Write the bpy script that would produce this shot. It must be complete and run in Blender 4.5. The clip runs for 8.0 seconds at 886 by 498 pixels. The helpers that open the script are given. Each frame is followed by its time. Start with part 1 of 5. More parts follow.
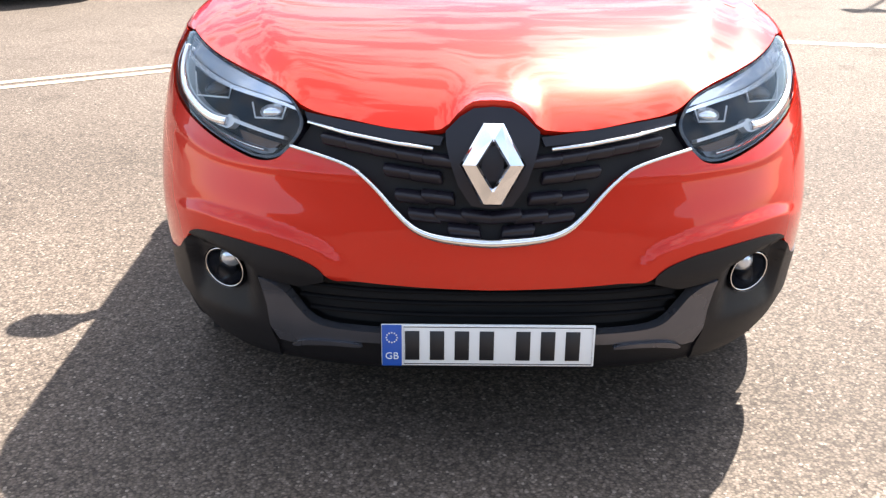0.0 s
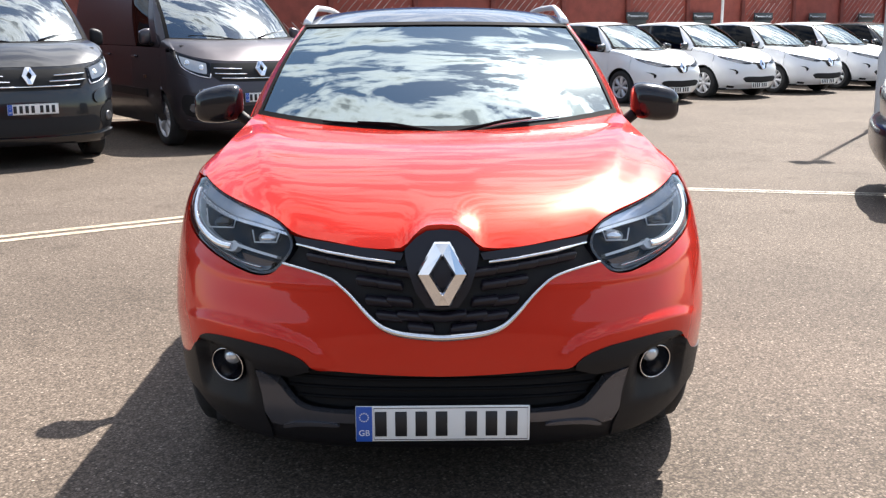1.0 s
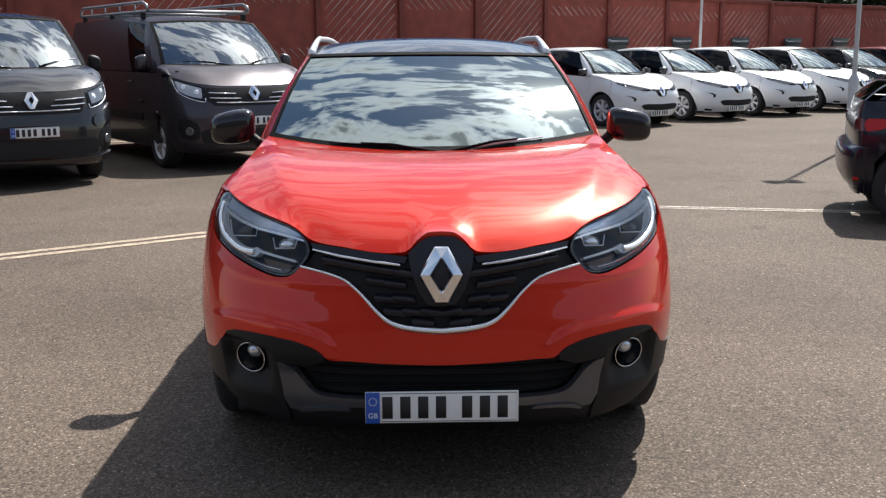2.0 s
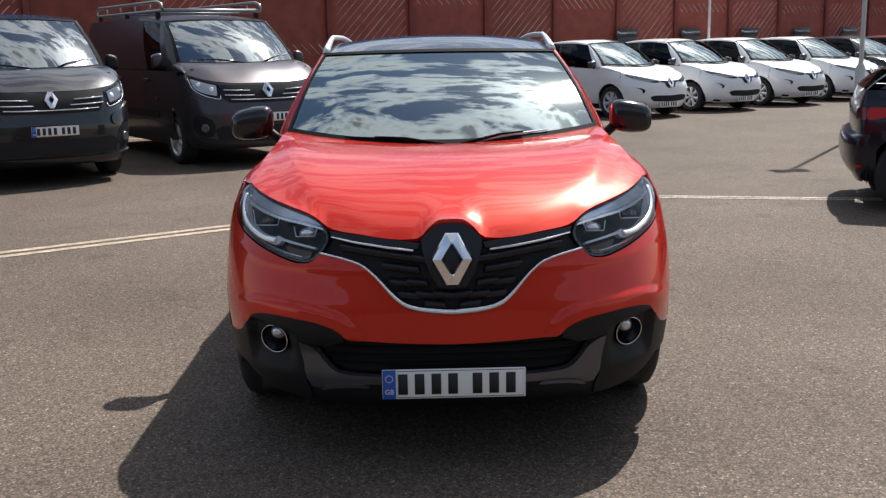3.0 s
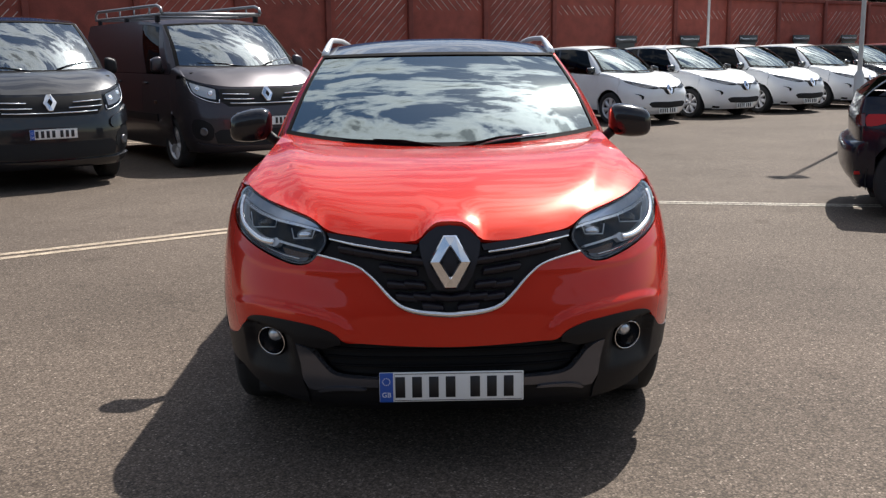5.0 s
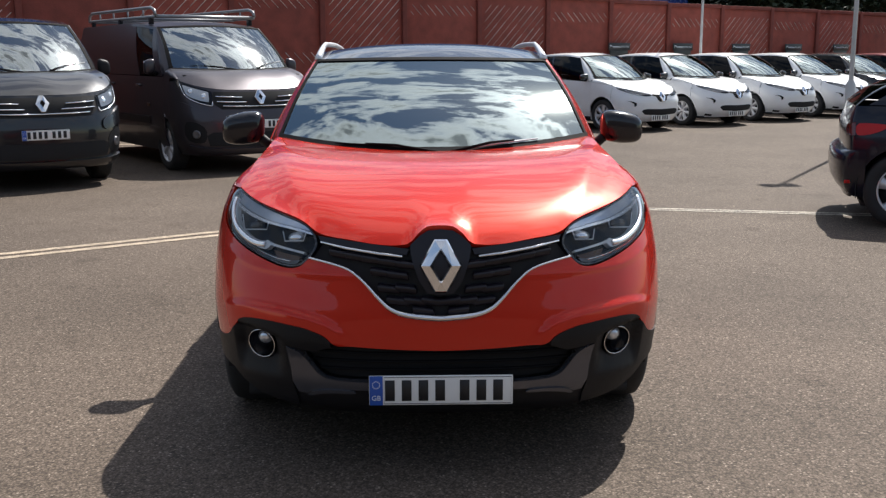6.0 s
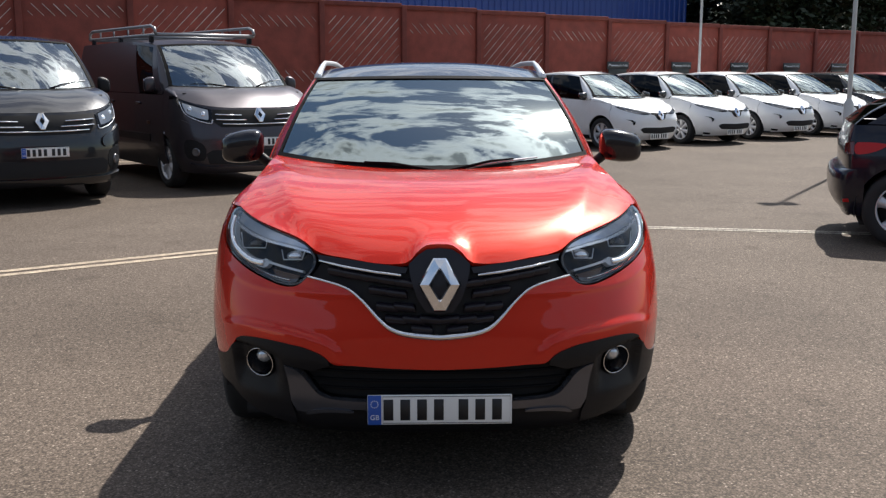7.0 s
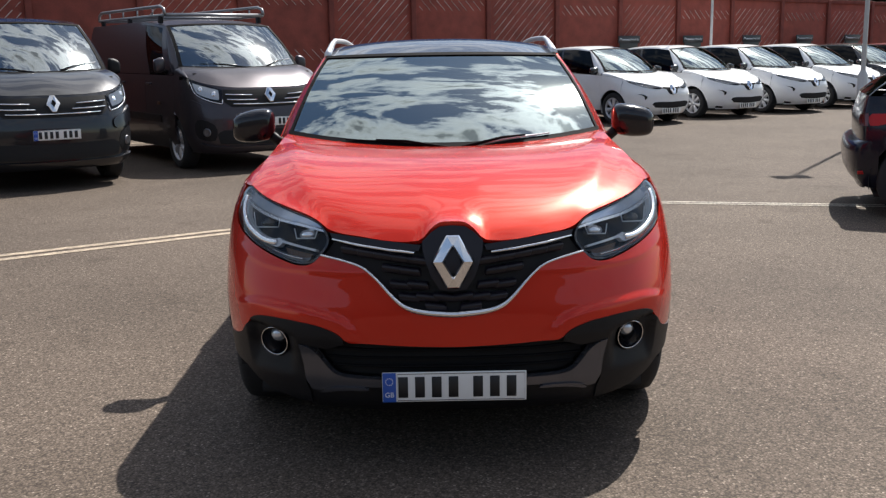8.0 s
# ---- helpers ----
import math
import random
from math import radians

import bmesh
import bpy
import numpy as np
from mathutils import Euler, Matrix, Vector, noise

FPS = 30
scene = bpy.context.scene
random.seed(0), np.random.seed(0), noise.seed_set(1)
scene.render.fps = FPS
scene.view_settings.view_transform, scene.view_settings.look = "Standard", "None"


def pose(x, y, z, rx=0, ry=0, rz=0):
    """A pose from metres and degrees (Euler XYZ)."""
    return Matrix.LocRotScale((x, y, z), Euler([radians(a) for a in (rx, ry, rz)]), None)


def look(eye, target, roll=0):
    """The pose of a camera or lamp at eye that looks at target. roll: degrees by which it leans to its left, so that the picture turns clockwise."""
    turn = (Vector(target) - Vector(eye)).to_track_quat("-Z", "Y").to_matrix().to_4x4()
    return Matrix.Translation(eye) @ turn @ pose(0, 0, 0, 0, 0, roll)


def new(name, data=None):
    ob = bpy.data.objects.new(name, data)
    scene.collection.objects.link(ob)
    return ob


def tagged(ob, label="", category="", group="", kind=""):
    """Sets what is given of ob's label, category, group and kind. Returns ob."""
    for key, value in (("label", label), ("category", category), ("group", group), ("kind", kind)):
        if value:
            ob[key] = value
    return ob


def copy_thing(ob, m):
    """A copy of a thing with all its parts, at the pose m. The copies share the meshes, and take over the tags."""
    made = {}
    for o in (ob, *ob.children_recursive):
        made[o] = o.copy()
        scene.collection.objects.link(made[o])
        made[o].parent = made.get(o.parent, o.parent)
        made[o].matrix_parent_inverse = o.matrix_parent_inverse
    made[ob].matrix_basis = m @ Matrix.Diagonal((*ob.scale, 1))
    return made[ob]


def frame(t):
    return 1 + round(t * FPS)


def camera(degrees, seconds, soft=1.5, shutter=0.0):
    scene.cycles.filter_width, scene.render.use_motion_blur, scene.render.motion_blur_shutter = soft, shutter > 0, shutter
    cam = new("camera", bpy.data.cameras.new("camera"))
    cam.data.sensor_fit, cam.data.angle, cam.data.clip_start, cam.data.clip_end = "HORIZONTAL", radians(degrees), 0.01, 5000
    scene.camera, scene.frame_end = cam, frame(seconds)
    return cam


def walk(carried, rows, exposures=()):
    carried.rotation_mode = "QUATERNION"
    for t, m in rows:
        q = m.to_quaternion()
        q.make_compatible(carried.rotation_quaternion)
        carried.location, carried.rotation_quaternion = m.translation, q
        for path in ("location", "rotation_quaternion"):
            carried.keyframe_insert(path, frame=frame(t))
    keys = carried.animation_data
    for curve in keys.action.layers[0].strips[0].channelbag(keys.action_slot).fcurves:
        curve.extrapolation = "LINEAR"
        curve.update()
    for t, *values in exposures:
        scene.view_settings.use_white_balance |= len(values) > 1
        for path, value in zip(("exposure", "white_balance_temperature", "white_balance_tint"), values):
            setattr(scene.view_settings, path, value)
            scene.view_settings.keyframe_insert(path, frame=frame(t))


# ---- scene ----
cam = camera(47.0, 8.0, soft=1.3)
PATH = [
    (0, (-0.04, -2.237, 1.44), (-0.1, -0.373, 0.719), 0.5),
    (0.5, (0.07, -2.58, 1.457), (0.008, -0.665, 0.884), -0.8),
    (1, (0.067, -2.863, 1.484), (0.023, -0.91, 1.057), -0.2),
    (1.5, (0.016, -3.095, 1.509), (0.01, -1.137, 1.098), -0.0),
    (1.7, (0.015, -3.172, 1.512), (0.012, -1.21, 1.12), -0.1),
    (2.8, (0.077, -3.515, 1.524), (0.025, -1.552, 1.146), -0.8),
    (3, (0.035, -3.522, 1.531), (-0.002, -1.562, 1.136), -1.0),
    (3.5, (-0.016, -3.506, 1.534), (-0.015, -1.545, 1.139), -1.0),
    (4, (0.027, -3.495, 1.522), (-0.016, -1.532, 1.143), -0.7),
    (4.5, (0.035, -3.509, 1.519), (-0.004, -1.546, 1.139), -0.8),
    (5.8, (0.037, -3.514, 1.513), (0.018, -1.552, 1.124), -0.3),
    (6, (0.04, -3.524, 1.515), (0.022, -1.56, 1.141), -0.1),
    (6.5, (0.034, -3.522, 1.514), (0.02, -1.556, 1.146), 0.4),
    (7, (0.04, -3.518, 1.518), (0.024, -1.547, 1.178), -0.0),
    (7.5, (0.043, -3.508, 1.517), (0.034, -1.544, 1.14), -0.2),
    (8, (0.037, -3.512, 1.515), (-0.003, -1.549, 1.132), -0.8),
]
EXPOSURES = [(0.0, 2.20), (0.5, 2.02), (1.0, 1.52), (1.5, 1.07), (3.0, 0.65), (8.0, 0.65)]
walk(cam, [(t, look(eye, target, roll)) for t, eye, target, roll in PATH], EXPOSURES)

# ---------------------------------------------------------------- light
SUN_AZ, SUN_EL = 29.7, 52.0      # degrees to the right of straight ahead, above the horizon
sun_dir = Vector((math.sin(radians(SUN_AZ)) * math.cos(radians(SUN_EL)), math.cos(radians(SUN_AZ)) * math.cos(radians(SUN_EL)), math.sin(radians(SUN_EL))))
sun = new("sun", bpy.data.lights.new("sun", "SUN"))
sun.data.energy, sun.data.angle, sun.data.color = 5.0, radians(0.6), (1.0, 0.955, 0.895)
sun.matrix_world = look(sun_dir * 60, (0, 0, 0))


def make_world():
    w = bpy.data.worlds.new("sky")
    scene.world = w
    w.use_nodes = True
    n, l = w.node_tree.nodes, w.node_tree.links
    n.clear()
    sky = n.new("ShaderNodeTexSky")
    sky.sky_type, sky.sun_disc = "NISHITA", False
    sky.sun_elevation, sky.sun_rotation = radians(SUN_EL), radians(SUN_AZ)
    sky.dust_density = 0.4
    tc = n.new("ShaderNodeTexCoord")
    sep = n.new("ShaderNodeSeparateXYZ")
    l.new(tc.outputs["Generated"], sep.inputs[0])

    def mth(op, a, b):
        m = n.new("ShaderNodeMath")
        m.operation = op
        for k, v in enumerate((a, b)):
            if isinstance(v, (int, float)):
                m.inputs[k].default_value = v
            else:
                l.new(v, m.inputs[k])
        return m.outputs[0]
    up = mth("ADD", mth("MAXIMUM", sep.outputs[2], 0.0), 0.22)
    com = n.new("ShaderNodeCombineXYZ")
    l.new(mth("DIVIDE", mth("MULTIPLY", sep.outputs[0], 0.7), up), com.inputs[0])
    l.new(mth("DIVIDE", mth("MULTIPLY", sep.outputs[1], 1.3), up), com.inputs[1])
    com.inputs[2].default_value = 8.3
    big = n.new("ShaderNodeTexNoise")
    big.inputs["Scale"].default_value, big.inputs["Detail"].default_value = 7.4, 12
    big.inputs["Roughness"].default_value, big.inputs["Distortion"].default_value = 0.62, 0.25
    l.new(com.outputs[0], big.inputs["Vector"])
    cover = n.new("ShaderNodeValToRGB")
    cover.color_ramp.elements[0].position, cover.color_ramp.elements[1].position = 0.48, 0.635
    l.new(big.outputs["Fac"], cover.inputs[0])
    body = n.new("ShaderNodeValToRGB")
    body.color_ramp.elements[0].position, body.color_ramp.elements[0].color = 0.50, (47, 47.3, 47.6, 1)
    body.color_ramp.elements[1].position, body.color_ramp.elements[1].color = 0.66, (7.0, 7.4, 8.0, 1)
    l.new(big.outputs["Fac"], body.inputs[0])
    dot = n.new("ShaderNodeVectorMath")
    dot.operation = "DOT_PRODUCT"
    dot.inputs[1].default_value = sun_dir
    l.new(tc.outputs["Generated"], dot.inputs[0])
    ahead = mth("MAXIMUM", dot.outputs["Value"], 0.0)      # clouds towards the sun are the brighter ones
    halo = mth("ADD", mth("MULTIPLY", mth("POWER", ahead, 45.0), 2.6), mth("ADD", mth("MULTIPLY", mth("POWER", ahead, 2.0), 0.92), 0.50))
    lit = n.new("ShaderNodeVectorMath")
    lit.operation = "SCALE"
    l.new(body.outputs[0], lit.inputs[0])
    l.new(halo, lit.inputs["Scale"])
    mix = n.new("ShaderNodeMix")
    mix.data_type = "RGBA"
    low = n.new("ShaderNodeMapRange")
    low.interpolation_type = "SMOOTHSTEP"
    low.inputs["From Min"].default_value, low.inputs["From Max"].default_value = 0.09, 0.38
    l.new(sep.outputs[2], low.inputs[0])
    l.new(mth("MULTIPLY", cover.outputs[0], low.outputs[0]), mix.inputs["Factor"])
    clear = n.new("ShaderNodeVectorMath")
    clear.operation = "SCALE"
    clear.inputs["Scale"].default_value = 2.3
    l.new(sky.outputs[0], clear.inputs[0])
    l.new(clear.outputs[0], mix.inputs["A"])
    l.new(lit.outputs[0], mix.inputs["B"])
    glow = mth("ADD", mth("MULTIPLY", mth("POWER", mth("MAXIMUM", dot.outputs["Value"], 0.0), 700.0), 420.0), mth("MULTIPLY", mth("POWER", mth("MAXIMUM", dot.outputs["Value"], 0.0), 80.0), 16.0))
    tint = n.new("ShaderNodeVectorMath")
    tint.operation = "SCALE"
    tint.inputs[0].default_value = (1.0, 0.95, 0.86)
    l.new(glow, tint.inputs["Scale"])
    both_ = n.new("ShaderNodeVectorMath")
    both_.operation = "ADD"
    l.new(mix.outputs["Result"], both_.inputs[0])
    l.new(tint.outputs[0], both_.inputs[1])
    bg = n.new("ShaderNodeBackground")
    bg.inputs[1].default_value = 0.032
    l.new(both_.outputs[0], bg.inputs[0])
    out = n.new("ShaderNodeOutputWorld")
    l.new(bg.outputs[0], out.inputs[0])


make_world()


# ---------------------------------------------------------------- materials
def material(name, color, rough=0.5, metal=0.0, coat=0.0, vary=0.0, scale=8.0, bump=0.0, bump_scale=60.0, fine=0.0, fine_scale=300.0, per_object=0.0, coat_rough=0.03, spec=0.5, tint=(1, 1, 1)):
    """A surface with its colour varied at two scales and a fine relief."""
    m = bpy.data.materials.new(name)
    m.use_nodes = True
    n, l = m.node_tree.nodes, m.node_tree.links
    b = n["Principled BSDF"]
    b.inputs["Roughness"].default_value, b.inputs["Metallic"].default_value = rough, metal
    b.inputs["Coat Weight"].default_value, b.inputs["Coat Roughness"].default_value = coat, coat_rough
    b.inputs["Specular IOR Level"].default_value = spec
    b.inputs["Base Color"].default_value = (*color, 1)
    b.inputs["Specular Tint"].default_value = (*tint, 1)
    tc = n.new("ShaderNodeTexCoord")
    last = None
    for amount, sc in ((vary, scale), (fine, fine_scale)):
        if amount:
            t = n.new("ShaderNodeTexNoise")
            t.inputs["Scale"].default_value, t.inputs["Detail"].default_value = sc, 6
            l.new(tc.outputs["Object"], t.inputs["Vector"])
            r = n.new("ShaderNodeMapRange")
            r.inputs["From Min"].default_value, r.inputs["From Max"].default_value = 0.3, 0.7
            r.inputs["To Min"].default_value, r.inputs["To Max"].default_value = 1 - amount, 1 + amount
            l.new(t.outputs["Fac"], r.inputs[0])
            v = n.new("ShaderNodeVectorMath")
            v.operation = "SCALE"
            if last:
                l.new(last, v.inputs[0])
            else:
                v.inputs[0].default_value = color
            l.new(r.outputs[0], v.inputs["Scale"])
            last = v.outputs[0]
    if per_object:
        i = n.new("ShaderNodeObjectInfo")
        r = n.new("ShaderNodeMapRange")
        r.inputs["To Min"].default_value, r.inputs["To Max"].default_value = 1 - per_object, 1 + per_object
        l.new(i.outputs["Random"], r.inputs[0])
        v = n.new("ShaderNodeVectorMath")
        v.operation = "SCALE"
        if last:
            l.new(last, v.inputs[0])
        else:
            v.inputs[0].default_value = color
        l.new(r.outputs[0], v.inputs["Scale"])
        last = v.outputs[0]
    if last:
        l.new(last, b.inputs["Base Color"])
    if bump:
        t = n.new("ShaderNodeTexNoise")
        t.inputs["Scale"].default_value, t.inputs["Detail"].default_value = bump_scale, 5
        l.new(tc.outputs["Object"], t.inputs["Vector"])
        k = n.new("ShaderNodeBump")
        k.inputs["Strength"].default_value, k.inputs["Distance"].default_value = bump, 0.01
        l.new(t.outputs["Fac"], k.inputs["Height"])
        l.new(k.outputs[0], b.inputs["Normal"])
    return m


def glass_material(name, tint, ior=1.5, rough=0.0, sheen=(1, 1, 1)):
    """A thin pane: what lies behind shows tinted, with a gloss that grows at grazing angles."""
    m = bpy.data.materials.new(name)
    m.use_nodes = True
    n, l = m.node_tree.nodes, m.node_tree.links
    n.clear()
    f = n.new("ShaderNodeFresnel")
    f.inputs[0].default_value = ior
    t = n.new("ShaderNodeBsdfTransparent")
    t.inputs[0].default_value = (*tint, 1)
    g = n.new("ShaderNodeBsdfGlossy")
    g.inputs["Roughness"].default_value = rough
    g.inputs["Color"].default_value = (*sheen, 1)
    mix = n.new("ShaderNodeMixShader")
    l.new(f.outputs[0], mix.inputs[0])
    l.new(t.outputs[0], mix.inputs[1])
    l.new(g.outputs[0], mix.inputs[2])
    o = n.new("ShaderNodeOutputMaterial")
    l.new(mix.outputs[0], o.inputs[0])
    return m


def asphalt_material():
    m = bpy.data.materials.new("asphalt")
    m.use_nodes = True
    n, l = m.node_tree.nodes, m.node_tree.links
    b = n["Principled BSDF"]
    tc = n.new("ShaderNodeTexCoord")

    def tex(kind, scale, detail=5):
        t = n.new(kind)
        t.inputs["Scale"].default_value = scale
        if kind == "ShaderNodeTexNoise":
            t.inputs["Detail"].default_value = detail
        l.new(tc.outputs["Object"], t.inputs["Vector"])
        return t

    def ramp(src, *stops):
        r = n.new("ShaderNodeValToRGB")
        e = r.color_ramp.elements
        while len(e) < len(stops):
            e.new(0.5)
        for k, (p, c) in enumerate(stops):
            e[k].position, e[k].color = p, (*c, 1)
        l.new(src, r.inputs[0])
        return r.outputs[0]

    def mix(fac, a, bb, mode="MIX"):
        x = n.new("ShaderNodeMix")
        x.data_type, x.blend_type = "RGBA", mode
        if isinstance(fac, float):
            x.inputs["Factor"].default_value = fac
        else:
            l.new(fac, x.inputs["Factor"])
        l.new(a, x.inputs["A"])
        l.new(bb, x.inputs["B"])
        return x.outputs["Result"]
    stones = tex("ShaderNodeTexVoronoi", 118)
    col = ramp(stones.outputs["Color"], (0.0, (0.052, 0.040, 0.032)), (0.5, (0.122, 0.096, 0.076)), (0.84, (0.184, 0.146, 0.117)), (1.0, (0.38, 0.315, 0.26)))
    gaps = ramp(stones.outputs["Distance"], (0.25, (1, 1, 1)), (0.75, (0.58, 0.58, 0.58)))
    col = mix(1.0, col, gaps, "MULTIPLY")
    fleck = tex("ShaderNodeTexVoronoi", 22)
    bits = ramp(fleck.outputs["Distance"], (0.0, (1, 1, 1)), (0.045, (0, 0, 0)))
    few = tex("ShaderNodeTexNoise", 9)
    bits = mix(1.0, bits, ramp(few.outputs["Fac"], (0.53, (0, 0, 0)), (0.57, (1, 1, 1))), "MULTIPLY")
    pale = n.new("ShaderNodeRGB")
    pale.outputs[0].default_value = (0.42, 0.40, 0.37, 1)
    col = mix(bits, col, pale.outputs[0])
    patchy = tex("ShaderNodeTexNoise", 0.55, 7)
    col = mix(1.0, col, ramp(patchy.outputs["Fac"], (0.3, (0.80, 0.79, 0.78)), (0.7, (1.16, 1.15, 1.14))), "MULTIPLY")
    clump = tex("ShaderNodeTexNoise", 40, 4)
    col = mix(1.0, col, ramp(clump.outputs["Fac"], (0.30, (0.76, 0.76, 0.76)), (0.70, (1.20, 1.20, 1.20))), "MULTIPLY")
    drip = tex("ShaderNodeTexNoise", 3.1, 6)
    col = mix(1.0, col, ramp(drip.outputs["Fac"], (0.30, (0.80, 0.79, 0.78)), (0.42, (1, 1, 1))), "MULTIPLY")
    l.new(col, b.inputs["Base Color"])
    b.inputs["Roughness"].default_value = 0.78
    b.inputs["Specular IOR Level"].default_value = 0.15
    k = n.new("ShaderNodeBump")
    k.inputs["Strength"].default_value, k.inputs["Distance"].default_value = 0.26, 0.004
    k.invert = True
    l.new(stones.outputs["Distance"], k.inputs["Height"])
    l.new(k.outputs[0], b.inputs["Normal"])
    return m


ASPHALT = asphalt_material()
RED = material("red_paint", (0.57, 0.0215, 0.009), 0.27, 0.32, 0.75, spec=0.4, tint=(1.0, 0.35, 0.2), fine=0.05, fine_scale=900, coat_rough=0.012)
WHITE = material("white_paint", (0.84, 0.845, 0.85), 0.35, 0.0, 0.8, vary=0.02)
GREY = material("grey_metallic_paint", (0.010, 0.010, 0.013), 0.28, 0.2, 0.9, spec=0.4, fine=0.05, fine_scale=900)
SILVERGREY = material("mauve_grey_paint", (0.060, 0.052, 0.060), 0.34, 0.6, 0.35, fine=0.05, fine_scale=900)
NAVY = material("navy_paint", (0.005, 0.006, 0.016), 0.22, 0.0, 0.30, spec=0.35, fine=0.05, fine_scale=900)
BLACKPAINT = material("black_paint", (0.012, 0.012, 0.014), 0.25, 0.0, 1.0)
DARKRED = material("dark_red_paint", (0.22, 0.012, 0.014), 0.3, 0.1, 1.0)
PLASTIC = material("grained_black_plastic", (0.007, 0.007, 0.009), 0.48, spec=0.3, bump=0.2, bump_scale=500, vary=0.1)
ROOFBLACK = material("black_roof_paint", (0.012, 0.012, 0.014), 0.2, coat=0.7, spec=0.4)
MIRRORBLACK = material("black_mirror_shell", (0.006, 0.006, 0.010), 0.14, spec=0.5, coat=0.3)
GLOSSBLACK = material("gloss_black_plastic", (0.010, 0.010, 0.013), 0.18, coat=0.6)
GRILLE = material("satin_black_grille", (0.011, 0.009, 0.014), 0.36, spec=0.42, vary=0.1)
SKID = material("satin_grey_skid", (0.125, 0.125, 0.14), 0.24, 0.7, vary=0.05, scale=20)
CHROME = material("chrome", (0.86, 0.86, 0.87), 0.06, 1.0)
SATIN = material("satin_aluminium", (0.80, 0.80, 0.81), 0.3, 0.55, vary=0.03)
ALLOY = material("alloy_wheel", (0.62, 0.62, 0.64), 0.35, 0.45, 0.5)
DARKALLOY = material("dark_alloy", (0.16, 0.16, 0.17), 0.32, 0.7)
RUBBER = material("tyre_rubber", (0.020, 0.020, 0.021), 0.8, bump=0.3, bump_scale=200, vary=0.15, scale=10)
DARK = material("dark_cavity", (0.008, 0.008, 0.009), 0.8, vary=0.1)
CABIN = material("cabin_fabric", (0.035, 0.035, 0.038), 0.85, vary=0.15, scale=12, bump=0.2, bump_scale=300)
SEATCOL = material("seat_fabric", (0.10, 0.10, 0.105), 0.85, vary=0.15, scale=12, bump=0.2, bump_scale=300)
SCREEN = glass_material("windscreen_glass", (0.45, 0.51, 0.52), 3.9, sheen=(0.88, 1.0, 0.99))
VANSCREEN = glass_material("van_windscreen_glass", (0.78, 0.82, 0.82), 3.3, sheen=(0.92, 0.99, 1.0))
TINTED = glass_material("tinted_glass", (0.10, 0.12, 0.125), 1.6)
DARKTINT = glass_material("dark_tinted_glass", (0.025, 0.028, 0.032), 1.27)
LENS = glass_material("lamp_lens", (0.97, 0.98, 0.985), 1.34)
LAMPBLACK = material("lamp_housing", (0.006, 0.007, 0.012), 0.4, 0.1, spec=0.2)
LAMPCHROME = material("lamp_reflector", (0.93, 0.94, 0.96), 0.2, 0.85)
LAMPGREY = material("grey_lamp_bowl", (0.62, 0.625, 0.635), 0.3, 0.5, bump=0.3, bump_scale=60)
LAMPSATIN = material("lamp_upper_cover", (0.74, 0.78, 0.84), 0.16, 0.7)
SCUTTLE = material("black_scuttle", (0.008, 0.008, 0.009), 0.7, spec=0.05)
DRL = material("white_light_guide", (0.93, 0.94, 0.95), 0.2, 0.0, 0.6)
AMBER = material("amber_lens", (0.10, 0.045, 0.02), 0.3, 0.2, 0.2)
REDLENS = material("red_lamp_lens", (0.48, 0.008, 0.008), 0.25, 0.0, 0.15, spec=0.3)
DARKREDLENS = material("dark_red_lamp_lens", (0.11, 0.006, 0.008), 0.12, 0.0, 0.8)
PLATE = material("plate_white", (0.80, 0.80, 0.78), 0.4, coat=0.3, vary=0.02)
PLATEBLUE = material("plate_blue", (0.012, 0.085, 0.42), 0.4, coat=0.3)
INK = material("plate_black", (0.012, 0.012, 0.014), 0.5)
PALEINK = material("pale_ink", (0.72, 0.74, 0.78), 0.5)
PAPER = material("paper", (0.75, 0.75, 0.73), 0.8, vary=0.03)
PAINTLINE = material("worn_road_paint", (0.31, 0.245, 0.175), 0.7, vary=0.4, scale=14, fine=0.5, fine_scale=120, bump=0.4, bump_scale=120)
BANDPAINT = material("faded_road_paint", (0.27, 0.24, 0.195), 0.75, vary=0.35, scale=8, fine=0.85, fine_scale=42, bump=0.4, bump_scale=120)
WOOD = material("red_brown_stained_wood", (0.27, 0.058, 0.038), 0.75, vary=0.22, scale=3.5, fine=0.15, fine_scale=60, bump=0.35, bump_scale=40, per_object=0.14)
WOODDARK = material("dark_stained_wood", (0.19, 0.043, 0.030), 0.8, vary=0.2, scale=5, fine=0.15, fine_scale=60, bump=0.3, bump_scale=40)
# pale colour for the light seen between the fence boards
SLIT_LIGHT = material("pale_slit_light", (0.62, 0.50, 0.44), 0.8, vary=0.3, scale=9, per_object=0.2)
BLUEWALL = material("blue_coated_steel", (0.022, 0.075, 0.33), 0.45, 0.0, 0.15, vary=0.10, scale=0.8)
STEEL = material("galvanised_steel", (0.52, 0.52, 0.51), 0.5, 0.35, vary=0.08, scale=6)
TUBE = material("roof_rack_tube", (0.30, 0.30, 0.31), 0.4, 0.7, vary=0.1)
SIGN = material("black_sign", (0.015, 0.016, 0.018), 0.4, coat=0.3)
WALLDARK = material("dark_cladding", (0.05, 0.045, 0.04), 0.8, vary=0.2, scale=0.6)
BARK = material("bark", (0.09, 0.065, 0.045), 0.9, vary=0.3, scale=6, bump=0.5, bump_scale=25)
LEAF = material("dark_leaves", (0.022, 0.036, 0.013), 0.6, vary=0.35, scale=1.2)


